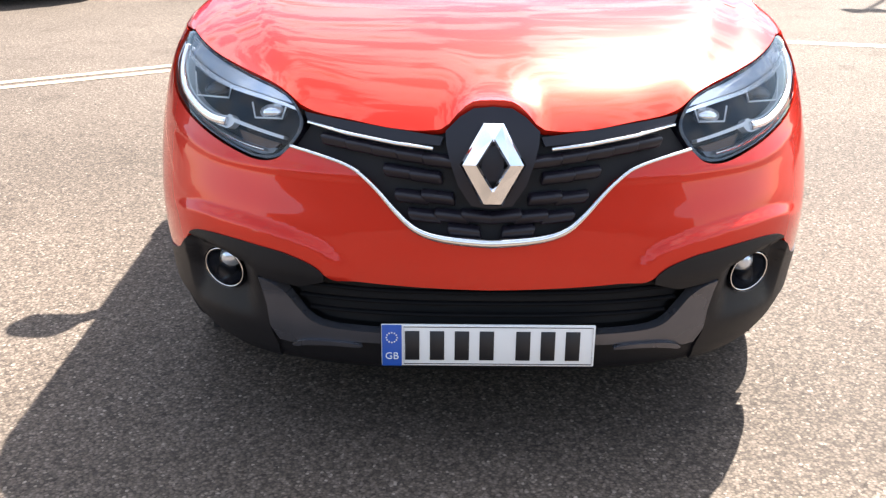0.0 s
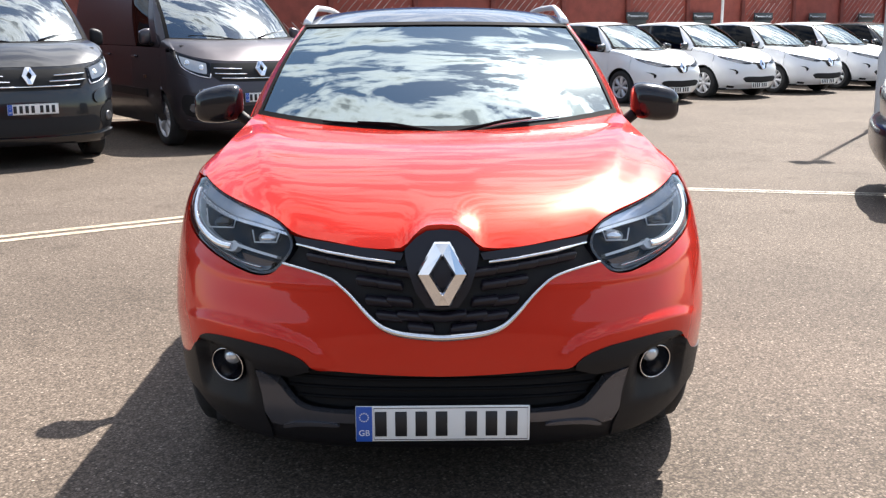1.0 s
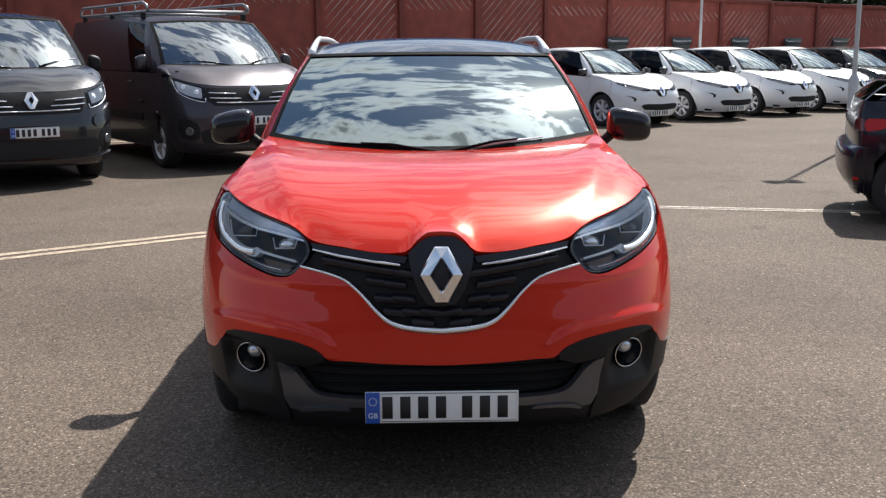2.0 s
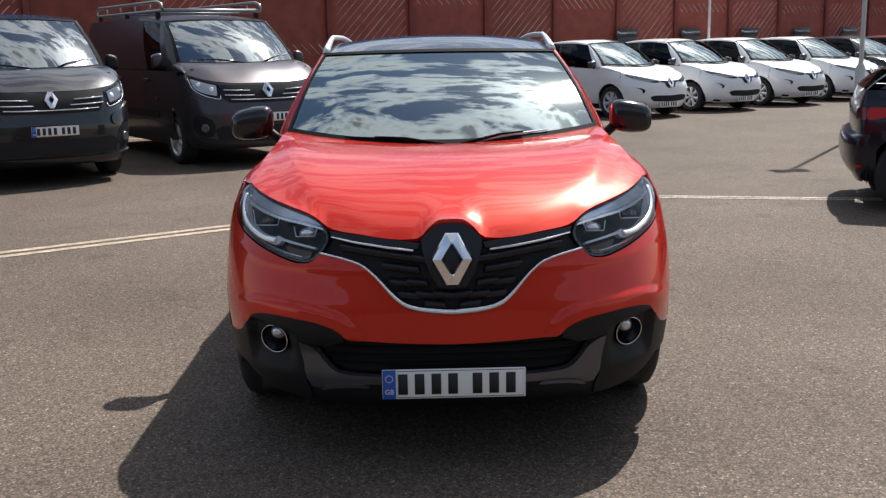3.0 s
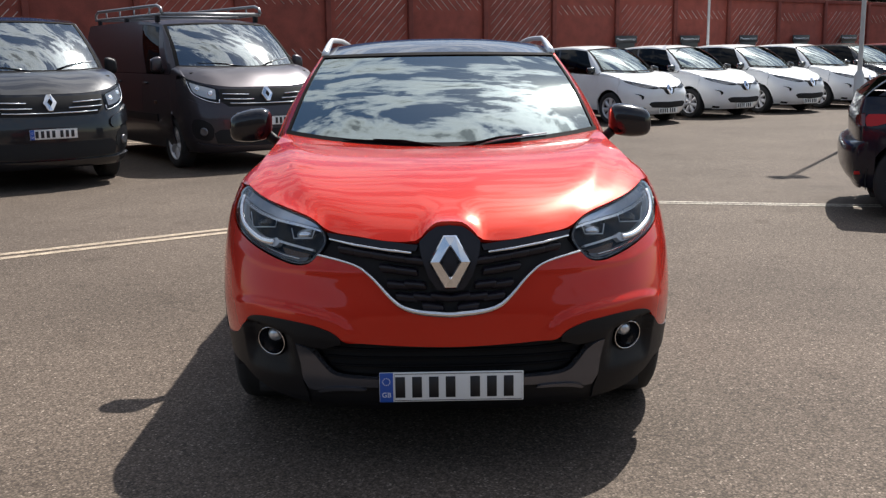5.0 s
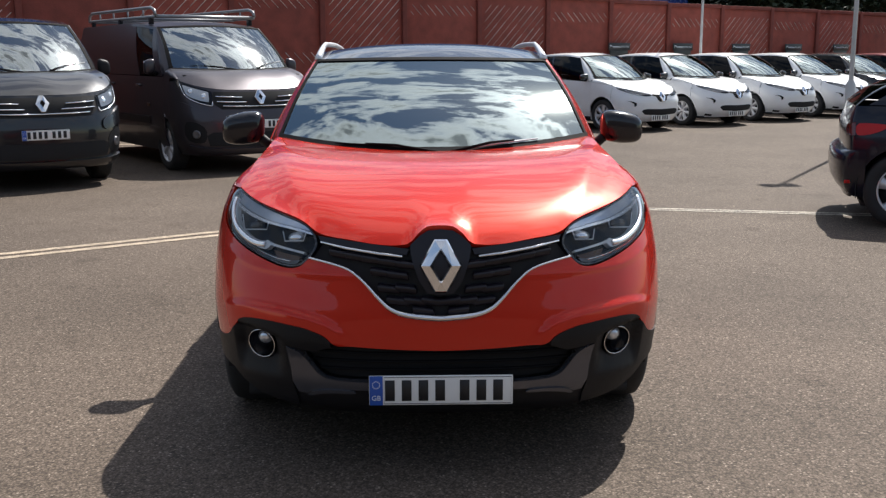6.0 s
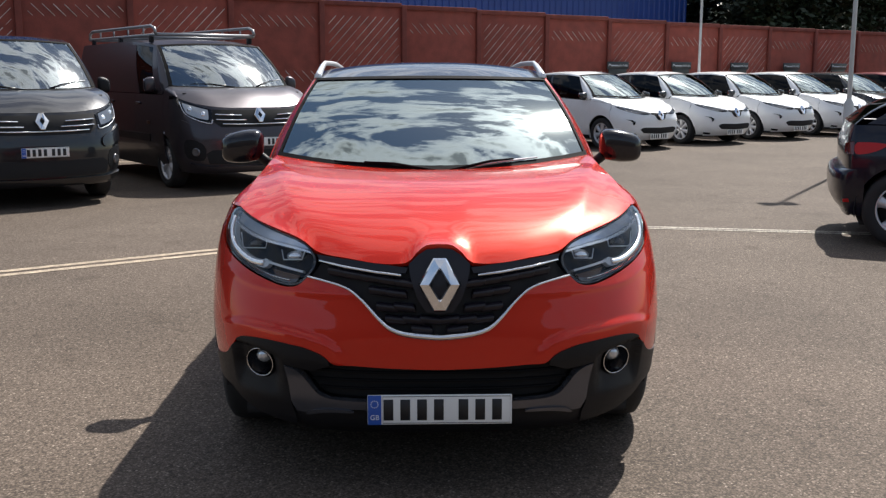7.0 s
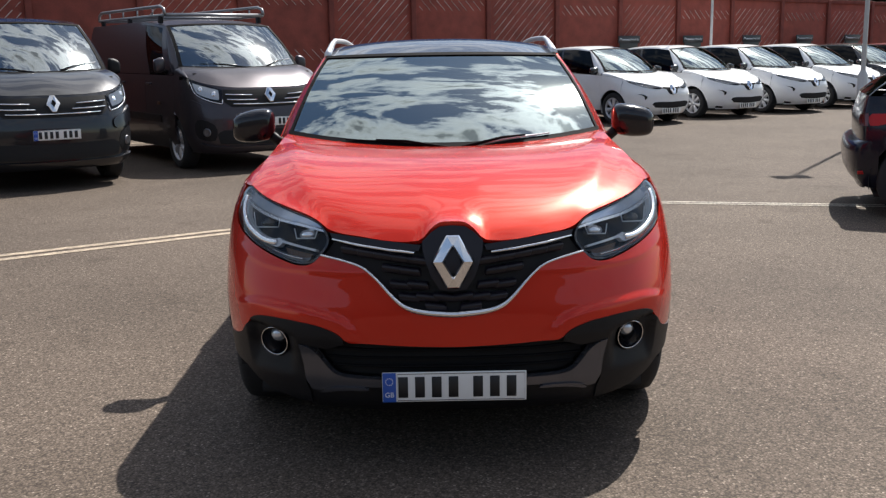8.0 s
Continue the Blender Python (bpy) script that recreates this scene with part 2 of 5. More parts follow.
# ---------------------------------------------------------------- mesh helpers
def part(name, bm, mat, parent=None, label="", smooth=True):
    """Links a bmesh as one mesh object under a thing or a part."""
    for f in bm.faces:
        f.smooth = smooth
    bmesh.ops.recalc_face_normals(bm, faces=bm.faces) if len(bm.faces) < 400 else None
    me = bpy.data.meshes.new(name)
    bm.to_mesh(me)
    bm.free()
    me.materials.append(mat)
    ob = new(name, me)
    if parent is not None:
        ob.parent = parent
    if label:
        ob["label"] = label
    return ob


def smooth(x, pts):
    """A smooth curve through (x, value) pairs, level beyond the ends."""
    if x <= pts[0][0]:
        return pts[0][1]
    if x >= pts[-1][0]:
        return pts[-1][1]
    n = len(pts)
    s = [(pts[i + 1][1] - pts[i][1]) / (pts[i + 1][0] - pts[i][0]) for i in range(n - 1)]
    for i in range(n - 1):
        if x <= pts[i + 1][0]:
            h = pts[i + 1][0] - pts[i][0]
            a = s[0] if i == 0 else (0 if s[i - 1] * s[i] <= 0 else (s[i - 1] + s[i]) / 2)
            b = s[-1] if i == n - 2 else (0 if s[i] * s[i + 1] <= 0 else (s[i] + s[i + 1]) / 2)
            t = (x - pts[i][0]) / h
            return ((1 + 2 * t) * (1 - t) ** 2 * pts[i][1] + t * (1 - t) ** 2 * h * a
                    + t * t * (3 - 2 * t) * pts[i + 1][1] + t * t * (t - 1) * h * b)


def rounded(pts, times=2, closed=False):
    """Cuts the corners of a line of points, twice by default."""
    for _ in range(times):
        out = [] if closed else [pts[0]]
        n = len(pts)
        for i in range(n if closed else n - 1):
            a, b = pts[i], pts[(i + 1) % n]
            out += [tuple(.75 * p + .25 * q for p, q in zip(a, b)), tuple(.25 * p + .75 * q for p, q in zip(a, b))]
        if not closed:
            out.append(pts[-1])
        pts = out
    return pts


def mirror(half):
    """A closed symmetric outline from its right half, which runs from the axis to the axis."""
    return half + [(-a, b) for a, b in reversed(half) if abs(a) > 1e-6]


def patch(outlines, place, cell, depth=0.02, lift=0.0):
    """A panel bent over a surface. outlines: closed lines in the surface's own two coordinates (the first outside, others are
    holes); place(a, b): the point in space; cell: the grid's step in both; depth: how far its rim turns inwards."""
    bm = bmesh.new()
    for o in outlines:
        vs = [bm.verts.new((a, b, 0)) for a, b in o]
        for i in range(len(vs)):
            bm.edges.new((vs[i - 1], vs[i]))
    bmesh.ops.triangle_fill(bm, edges=bm.edges[:], use_beauty=True, normal=(0, 0, 1))
    for axis in (0, 1):
        lo, hi = min(v.co[axis] for v in bm.verts), max(v.co[axis] for v in bm.verts)
        no = Vector((1, 0, 0)) if axis == 0 else Vector((0, 1, 0))
        k = math.floor(lo / cell[axis]) + 1
        while k * cell[axis] < hi - 1e-5:
            bmesh.ops.bisect_plane(bm, geom=bm.verts[:] + bm.edges[:] + bm.faces[:], dist=1e-6, plane_co=no * k * cell[axis], plane_no=no)
            k += 1
    spare = []
    for e in bm.edges:
        if len(e.link_faces) == 2:
            mid, along = (e.verts[0].co + e.verts[1].co) / 2, e.verts[0].co - e.verts[1].co
            on = any(abs(mid[i] / cell[i] - round(mid[i] / cell[i])) < 1e-3 and abs(along[i]) < 1e-5 for i in (0, 1))
            if not on:
                spare.append(e)
    if spare:
        bmesh.ops.dissolve_edges(bm, edges=spare, use_verts=False, use_face_split=False)
    mapped = {}
    for v in bm.verts:
        a, b = v.co.x, v.co.y
        p = Vector(place(a, b))
        e = 2e-3
        da, db = Vector(place(a + e, b)) - Vector(place(a - e, b)), Vector(place(a, b + e)) - Vector(place(a, b - e))
        n = da.cross(db)
        n = n.normalized() if n.length > 1e-12 else Vector((0, -1, 0))
        mapped[v] = (p + n * lift, n)
    rim = [e for e in bm.edges if len(e.link_faces) == 1]
    for v, (p, n) in mapped.items():
        v.co = p
    if depth:
        back = {}
        for e in rim:
            for v in e.verts:
                if v not in back:
                    back[v] = bm.verts.new(mapped[v][0] - mapped[v][1] * depth)
        for e in rim:
            loop = e.link_loops[0]
            a, b = loop.vert, loop.link_loop_next.vert
            bm.faces.new((b, a, back[a], back[b]))
            e.smooth = False
    bm.normal_update()
    return bm


def loft(rows, closed=False):
    """A skin over rows of points."""
    bm = bmesh.new()
    vs = [[bm.verts.new(p) for p in r] for r in rows]
    for r, s in zip(vs, vs[1:]):
        for i in range(len(r) if closed else len(r) - 1):
            j = (i + 1) % len(r)
            if len({r[i].co.to_tuple(5), r[j].co.to_tuple(5), s[j].co.to_tuple(5), s[i].co.to_tuple(5)}) == 4:
                bm.faces.new((r[i], r[j], s[j], s[i]))
    bmesh.ops.remove_doubles(bm, verts=bm.verts, dist=1e-5)
    return bm


def thick(bm, depth):
    """Gives a skin a thickness, away from its normals."""
    bmesh.ops.recalc_face_normals(bm, faces=bm.faces)
    bmesh.ops.solidify(bm, geom=bm.faces[:], thickness=depth)
    for e in bm.edges:
        if e.calc_face_angle(0) > .7:
            e.smooth = False
    return bm


def tube(points, radius, sides=8, closed=False, flat=1.0):
    """A round bar along a line of points; flat squeezes it upright."""
    pts = [Vector(p) for p in points]
    rows = []
    n = len(pts)
    radii = radius if isinstance(radius, (list, tuple)) else [radius] * n
    for i, p in enumerate(pts):
        a, b = (pts[i - 1], pts[(i + 1) % n]) if closed else (pts[max(i - 1, 0)], pts[min(i + 1, n - 1)])
        d = (b - a).normalized()
        side = d.cross(Vector((0, 0, 1)))
        side = side.normalized() if side.length > 1e-3 else Vector((1, 0, 0))
        up = side.cross(d)
        rows.append([p + (side * math.cos(2 * math.pi * k / sides) + up * math.sin(2 * math.pi * k / sides) * flat) * radii[i] for k in range(sides)])
    if closed:
        rows.append(rows[0])
    bm = loft(rows, closed=True)
    if not closed:
        bmesh.ops.holes_fill(bm, edges=[e for e in bm.edges if len(e.link_faces) == 1], sides=0)
    return bm


def box(sx, sy, sz, at=(0, 0, 0), bevel=0.0, segments=2, turn=None):
    bm = bmesh.new()
    bmesh.ops.create_cube(bm, size=1)
    bmesh.ops.scale(bm, vec=(sx, sy, sz), verts=bm.verts)
    if bevel:
        bmesh.ops.bevel(bm, geom=bm.edges[:], offset=bevel, segments=segments, affect="EDGES", profile=0.6)
    if turn is not None:
        bmesh.ops.transform(bm, matrix=turn, verts=bm.verts)
    bmesh.ops.translate(bm, vec=at, verts=bm.verts)
    return bm


def lathe(profile, segs=32, axis="x"):
    """Turns (radius, along) pairs round an axis."""
    rows = []
    for r, h in profile:
        row = []
        for k in range(segs):
            c, s = r * math.cos(2 * math.pi * k / segs), r * math.sin(2 * math.pi * k / segs)
            row.append({"x": (h, c, s), "y": (c, h, s), "z": (c, s, h)}[axis])
        rows.append(row)
    return loft(rows, closed=True)


def move(bm, m):
    bmesh.ops.transform(bm, matrix=m, verts=bm.verts)
    return bm


def join(*bms):
    out = bmesh.new()
    for b in bms:
        me = bpy.data.meshes.new("tmp")
        b.to_mesh(me)
        b.free()
        out.from_mesh(me)
        bpy.data.meshes.remove(me)
    return out


def thing(name, m, label, category, group=""):
    ob = new(name)
    ob.empty_display_size = 0.2
    ob.matrix_world = m
    return tagged(ob, label, category, group)


# ---------------------------------------------------------------- ground
def ground():
    bm = bmesh.new()
    bmesh.ops.create_grid(bm, x_segments=4, y_segments=4, size=600)
    tagged(part("ground", bm, ASPHALT, smooth=False), "worn grey asphalt of a car park with pale chippings", "ground", kind="structure")


ground()


def stripe(a, b, width, name="bay_line", z=.004, mat=PAINTLINE):
    """A thin painted stripe on the ground, with ragged sides."""
    a, b = Vector((*a, 0)), Vector((*b, 0))
    d = (b - a).normalized()
    n = Vector((-d.y, d.x, 0)) * width / 2
    k = int((b - a).length / .06)
    rows = []
    for i in range(k + 1):
        p = a.lerp(b, i / k) + Vector((0, 0, z))
        j1, j2 = (noise.noise(p * 9) * .10 + 1), (noise.noise(p * 9 + Vector((7, 3, 1))) * .10 + 1)
        rows.append([p - n * j1, p + n * j2])
    return tagged(part(name, loft(rows), mat, smooth=False), "worn cream painted line on the asphalt", "line", "painted bay lines", "structure")


for off in (0, .21):
    stripe((-7.4, 1.24 + off), (-.2, 6.28 + off), .09)
stripe((-6.6, 14.1), (-4.5, 14.1), .11)
for off in (0, .105):
    stripe((.6, 6.755 + off), (9.0, 5.205 + off), .07, mat=BANDPAINT)


# ---------------------------------------------------------------- vehicles
class Shape:
    """The form of a vehicle: its nose is at y = 0, its tail at y = length, the ground at z = 0."""

    def __init__(self, nose, half, power, reach, length, taper, lip, cowl_mid, cowl_end, head_mid, head_end, rise, sculpt, shoulder, roof_half, roof_z, roof_end, crown, waist, axles, wheel, track, sill, ground, wing_y, wing_z, folds=False, plan=None, tail=.16):
        self.nose = nose
        self.half = half
        self.power = power
        self.reach = reach
        self.length = length
        self.taper = taper
        self.lip = lip
        self.cowl_mid = cowl_mid
        self.cowl_end = cowl_end
        self.head_mid = head_mid
        self.head_end = head_end
        self.rise = rise
        self.sculpt = sculpt
        self.shoulder = shoulder
        self.roof_half = roof_half
        self.roof_z = roof_z
        self.roof_end = roof_end
        self.crown = crown
        self.waist = waist
        self.axles = axles
        self.wheel = wheel
        self.track = track
        self.sill = sill
        self.ground = ground
        self.wing_y = wing_y
        self.wing_z = wing_z
        self.folds = folds
        self.plan = plan or power
        self.tail = tail

    def shell(self, u, z):
        """A point of the body's side. u from -1 to 1 runs round the front; beyond that it goes straight back, in metres."""
        w, b, p = smooth(z, self.half), smooth(z, self.nose), smooth(z, self.power)
        s, a = (1 if u >= 0 else -1), min(abs(u), 1) * math.pi / 2
        x = w * math.sin(a) ** (2 / p)
        q = smooth(z, self.plan)
        y = b + (self.reach - b * .6) * (1 - max(0.0, 1 - (x / w) ** q) ** (1 / q)) + max(abs(u) - 1, 0)
        if self.folds and abs(u) < .8:
            v = abs(u)
            inside = smooth(v, [(.145, 0), (.19, 1), (.56, 1), (.72, 0)])
            line = smooth(v, [(.151, .502), (.172, .532), (.199, .564), (.251, .587), (.31, .601), (.417, .613), (.53, .611), (.70, .575)])
            y -= .014 * inside * smooth(z, [(.44, 0), (.50, 1)]) * smooth(line - z, [(-.012, 0), (.009, 1)])
            y += .0015 * inside * math.exp(-((z - line - .085) / .045) ** 2)
            y -= .003 * smooth(v, [(.1, 0), (.3, 1), (.6, 1), (.75, 0)]) * math.exp(-((z - smooth(v, [(.3, .74), (.5, .745), (.75, .80)])) / .012) ** 2)
        t = max(0.0, (y - (self.length - .75)) / .75)
        return (s * x * (1 - self.taper * t ** 2.4), y, z)

    def u_at(self, y, z):
        """The u at which the side stands at y."""
        b, p = smooth(z, self.nose), smooth(z, self.power)
        far = self.reach + b * .4
        if y >= far:
            return 1 + y - far
        c = max(0.0, 1 - (y - b) / (self.reach - b * .6))
        q = smooth(z, self.plan)
        return math.asin(min(1.0, max(0.0, 1 - c ** q) ** (p / 2 / q))) * 2 / math.pi

    def side(self, y, z):
        return self.shell(self.u_at(y, z), z)

    def bent(self, q, z):
        """The shell with a coordinate that is even across the nose."""
        return self.shell(math.copysign(abs(q) ** 1.3, q), z)

    def front(self, k):
        """The bonnet's front edge, k from -1 to 1."""
        u = math.copysign(abs(k) ** 1.3, k) * self.lip[-1][0]
        return Vector(self.shell(u, smooth(abs(u), self.lip)))

    def cowl(self, k):
        x, y, z = self.cowl_mid
        X, Y, Z = self.cowl_end
        return Vector((X * k, y + (Y - y) * abs(k) ** 2.2, z + (Z - z) * k * k))

    def head(self, k):
        """The windscreen's upper edge."""
        x, y, z = self.head_mid
        X, Y, Z = self.head_end
        return Vector((X * k, y + (Y - y) * abs(k) ** 2.2, z + (Z - z) * k * k))

    def spine(self, y):
        """The bonnet's height along its middle line."""
        t = (y - .05) / 1.06
        arc = math.sin(math.pi * min(1.0, max(0.0, t)) ** .72)
        g = 1 - (1 - min(1.0, max(0.0, t))) ** 2.3
        return .872 + .214 * g + .026 * arc + .03 * max(0.0, t - 1)

    def bonnet(self, k, t):
        """The bonnet: t from its front edge (0) to the windscreen (1)."""
        a, b = self.front(k), self.cowl(k)
        b = b + (Vector((0, -.016, .004)) if self.folds else Vector((0, -.03, -.012)))
        g = 1 - (1 - t) ** self.rise if self.rise else smooth(t, [(0, 0), (.06, .15), (.16, .37), (.44, .84), (.70, .97), (1, 1)])
        if self.folds:
            # one profile from nose to windscreen, shifted evenly to meet the edges, and a crease that runs out to the pillar
            u = abs(k) ** 1.3 * self.lip[-1][0]
            calm = Vector(self.shell(math.copysign(u, k), .870 + .2987 * u ** 2 + .2581 * u ** 3 - .4692 * u ** 4))
            x, y = a.x + (b.x - a.x) * t, a.y + (b.y - a.y) * t
            z = self.spine(y) + (calm.z - self.spine(calm.y)) * (1 - t) ** 1.6 + (b.z - self.spine(b.y)) * t ** 1.6 + (a.z - calm.z) * math.exp(-t / .05)
            d = (abs(k) - (.55 + .72 * t - .29 * t * t)) * .8
            crest = math.exp(-(d / .20) ** 2) if d < 0 else max(0.0, 1 - d / .13) ** 1.2
            z += self.sculpt * crest * (1 - math.exp(-(t / .10) ** 2)) * (1 - t ** 6)
            return Vector((x, y, z))
        p = Vector((a.x + (b.x - a.x) * t, a.y + (b.y - a.y) * t, a.z + (b.z - a.z) * g))
        swell = math.sin(math.pi * min(1, t * 1.05)) * self.sculpt
        p.z += swell * (math.exp(-((abs(k) - .70) / .16) ** 2) - .55 * math.exp(-((abs(k) - .34) / .17) ** 2) + .25 * math.exp(-(k / .16) ** 2))
        return p

    def cheek(self, s, v):
        """The strip of the wing between the bonnet (v = 0) and the shoulder (v = 1), s from front to back."""
        a = self.bonnet(1, s)
        b = Vector(self.side(a.y + .02 * s, smooth(a.y, self.shoulder)))
        p = a.lerp(b, v)
        out = math.sin(math.pi * v) * (.014 - .030 * s if self.folds else .018) * min(1, 3 * s)
        return p + Vector((out, 0, out))

    def belt(self, y):
        return Vector(self.side(y, smooth(y, self.shoulder)))

    def rim(self, s):
        """The roof's side edge from the windscreen (0) to the rear (1)."""
        a = self.head(1)
        y = a.y + (self.roof_end - a.y) * s
        return Vector((smooth(y, self.roof_half), y, smooth(y, self.roof_z)))

    def house(self, s, v):
        """The side of the cabin: s from the windscreen pillar to the rear, v from the waist to the roof."""
        lo = self.belt(self.waist[0] + (self.waist[1] - self.waist[0]) * s) + Vector((-.012, 0, .004))
        hi = self.rim(s)
        p = lo.lerp(hi, v)
        out = math.sin(math.pi * v) * .03
        return p + Vector((out, 0, out * .3))


CROSSOVER = dict(
    nose=[(.18, .14), (.23, .05), (.30, .02), (.40, .005), (.55, -.01), (.68, .005), (.80, .022), (.88, .05), (.95, .10), (1.02, .19)],
    half=[(.18, .82), (.26, .868), (.40, .897), (.60, .914), (.75, .911), (.90, .886), (1.0, .846), (1.1, .80)],
    power=[(.35, 2.9), (.60, 2.75), (.85, 2.35), (1.0, 2.3)],
    plan=[(.35, 2.65), (.60, 2.5), (.85, 2.05), (1.0, 2.0)], reach=.72, length=4.45, taper=.22,
    lip=[(0, .907), (.022, .903), (.039, .885), (.055, .858), (.07, .854), (.124, .856), (.195, .867), (.293, .885), (.34, .911), (.375, .924), (.46, .944), (.557, .963), (.653, .982), (.74, .998)],
    cowl_mid=(0, 1.13, 1.082), cowl_end=(.742, 1.38, 1.130), head_mid=(0, 1.93, 1.500), head_end=(.610, 2.03, 1.488),
    rise=0, sculpt=.015, shoulder=[(.5, .996), (.8, .988), (1.1, .972), (1.5, .968), (3.0, 1.05), (4.0, 1.12)],
    roof_half=[(2.0, .61), (3.0, .60), (4.1, .55)], roof_z=[(2.03, 1.488), (2.5, 1.535), (3.2, 1.53), (4.05, 1.46)], roof_end=4.02, crown=.045,
    waist=(1.48, 4.22), axles=(.93, 3.58), wheel=.345, track=.79, sill=.24, ground=.20, wing_y=.636, wing_z=.986, folds=True)


def wheel_parts(r, width, rim_mat, parent, at, spokes=5, outside=1, name="wheel"):
    """A road wheel: the wheel is the tyre, with rim, spokes and hub under it."""
    w = width / 2
    prof = [(r * .66, -w * .8), (r * .72, -w * .98), (r * .90, -w), (r * .98, -w * .82), (r, -w * .55), (r, w * .55), (r * .98, w * .82), (r * .90, w), (r * .72, w * .98), (r * .66, w * .8)]
    tyre = part(name, lathe(prof, 40), RUBBER, parent, "black rubber tyre on an alloy rim")
    tyre.location = at
    rim = lathe([(r * .66, w * .55), (r * .685, w * .78), (r * .675, w * .88), (r * .635, w * .82), (r * .615, w * .5)], 40)
    barrel = lathe([(r * .66, -w * .8), (r * .625, w * .5), (r * .60, w * .2), (r * .56, -w * .6)], 40)
    o = outside
    if o < 0:
        rim, barrel = move(rim, Matrix.Rotation(math.pi, 4, "Z")), move(barrel, Matrix.Rotation(math.pi, 4, "Z"))
    part("rim", rim, rim_mat, tyre)
    part("barrel", barrel, DARK, tyre)
    disc = lathe([(.001, o * -w * .35), (r * .56, o * -w * .35), (r * .56, o * -w * .45), (.001, o * -w * .45)], 28)
    part("brake_disc", disc, DARKALLOY, tyre)
    hub = lathe([(.001, o * w * .74), (r * .10, o * w * .74), (r * .15, o * w * .62), (r * .17, o * -w * .2)], 20)
    part("hub", hub, rim_mat, tyre)
    one = None
    for k in range(spokes):
        if one is None:
            rows = []
            for t in (0, .25, .5, .75, 1):
                rad = r * (.13 + .51 * t)
                ww = r * (.10 + .07 * t * t) * (1 if t < 1 else 1.15)
                x = o * w * (.66 + .10 * math.sin(math.pi * t))
                rows.append([(x - o * .035, -ww, rad), (x, -ww * .8, rad), (x + o * .006, 0, rad), (x, ww * .8, rad), (x - o * .035, ww, rad)])
            ob = part("spoke", loft(rows), rim_mat, tyre)
            one = ob
        else:
            ob = one.copy()
            scene.collection.objects.link(ob)
            ob.parent = tyre
        ob.rotation_euler = (2 * math.pi * k / spokes, 0, 0)
    return tyre


def arch(shape, axle, radius, z0, n=22):
    """The wheel opening's edge as (y, z), from front to back."""
    zc = shape.wheel
    a0 = math.asin(max(-1, min(1, (z0 - zc) / radius)))
    return [(axle - radius * math.cos(a0 + (math.pi - 2 * a0) * k / n), zc + radius * math.sin(a0 + (math.pi - 2 * a0) * k / n)) for k in range(n + 1)]


def arch_top(shape, axle, radius, y):
    """The height of the wheel opening's edge at y."""
    return shape.wheel + math.sqrt(max(0, radius ** 2 - (y - axle) ** 2))


def screen_border(S, root, wide=.05):
    """The black band round the windscreen's edge."""
    def q(k, t):
        return S.cowl(k).lerp(S.head(k), t) + Vector((0, -.7, .7)) * (.0495 * math.sin(math.pi * t) * .71 + .006)
    for s in (1, -1):
        part("screen_trim", thick(loft([[q(s * (1 - wide), t / 14), q(s * (1 - wide / 2), t / 14), q(s * 1.0, t / 14)] for t in range(15)]), .003), SCUTTLE, root)
    part("screen_trim", thick(loft([[q(k / 10, .965), q(k / 10, .985), q(k / 10, 1.005)] for k in range(-10, 11)]), .003), SCUTTLE, root)


def side_place(shape, s=1):
    def place(y, z):
        x, yy, zz = shape.side(y, z)
        return (s * x, yy, zz)
    return place


def both(make):
    for s in (1, -1):
        make(s)


def side_panel(shape, name, outline, mat, parent, s, label="", depth=.02, lift=0.0, cell=(.09, .045), holes=()):
    bm = patch([outline, *holes], side_place(shape, 1), cell, depth, lift)
    if s < 0:
        bmesh.ops.scale(bm, vec=(-1, 1, 1), verts=bm.verts)
        bmesh.ops.reverse_faces(bm, faces=bm.faces)
    return part(name, bm, mat, parent, label)


def house_panel(shape, name, outline, mat, parent, s, depth=.012, lift=0.0, cell=(.06, .12), label=""):
    bm = patch([outline], lambda a, v: shape.house(a, v), cell, depth, lift)
    if s < 0:
        bmesh.ops.scale(bm, vec=(-1, 1, 1), verts=bm.verts)
        bmesh.ops.reverse_faces(bm, faces=bm.faces)
    return part(name, bm, mat, parent, label)


def front_panel(shape, name, outlines, mat, parent, label="", depth=.02, lift=0.0, cell=(.02, .02)):
    """A panel on the front; outlines as (u, z)."""
    even = [[(math.copysign(abs(u) ** (1 / 1.3), u), z) for u, z in o] for o in outlines]
    return part(name, patch(even, shape.bent, cell, depth, lift), mat, parent, label)


def screen_rows(shape, k0=-1.0, k1=1.0, nk=24, nt=12, inset=0.0, bulge=.035):
    rows = []
    for j in range(nt + 1):
        t = j / nt
        row = []
        for i in range(nk + 1):
            k = k0 + (k1 - k0) * i / nk
            p = shape.cowl(k).lerp(shape.head(k), t)
            p += Vector((0, -1, 1)).normalized() * (bulge * math.sin(math.pi * t) - inset)
            row.append(p)
        rows.append(row)
    return rows


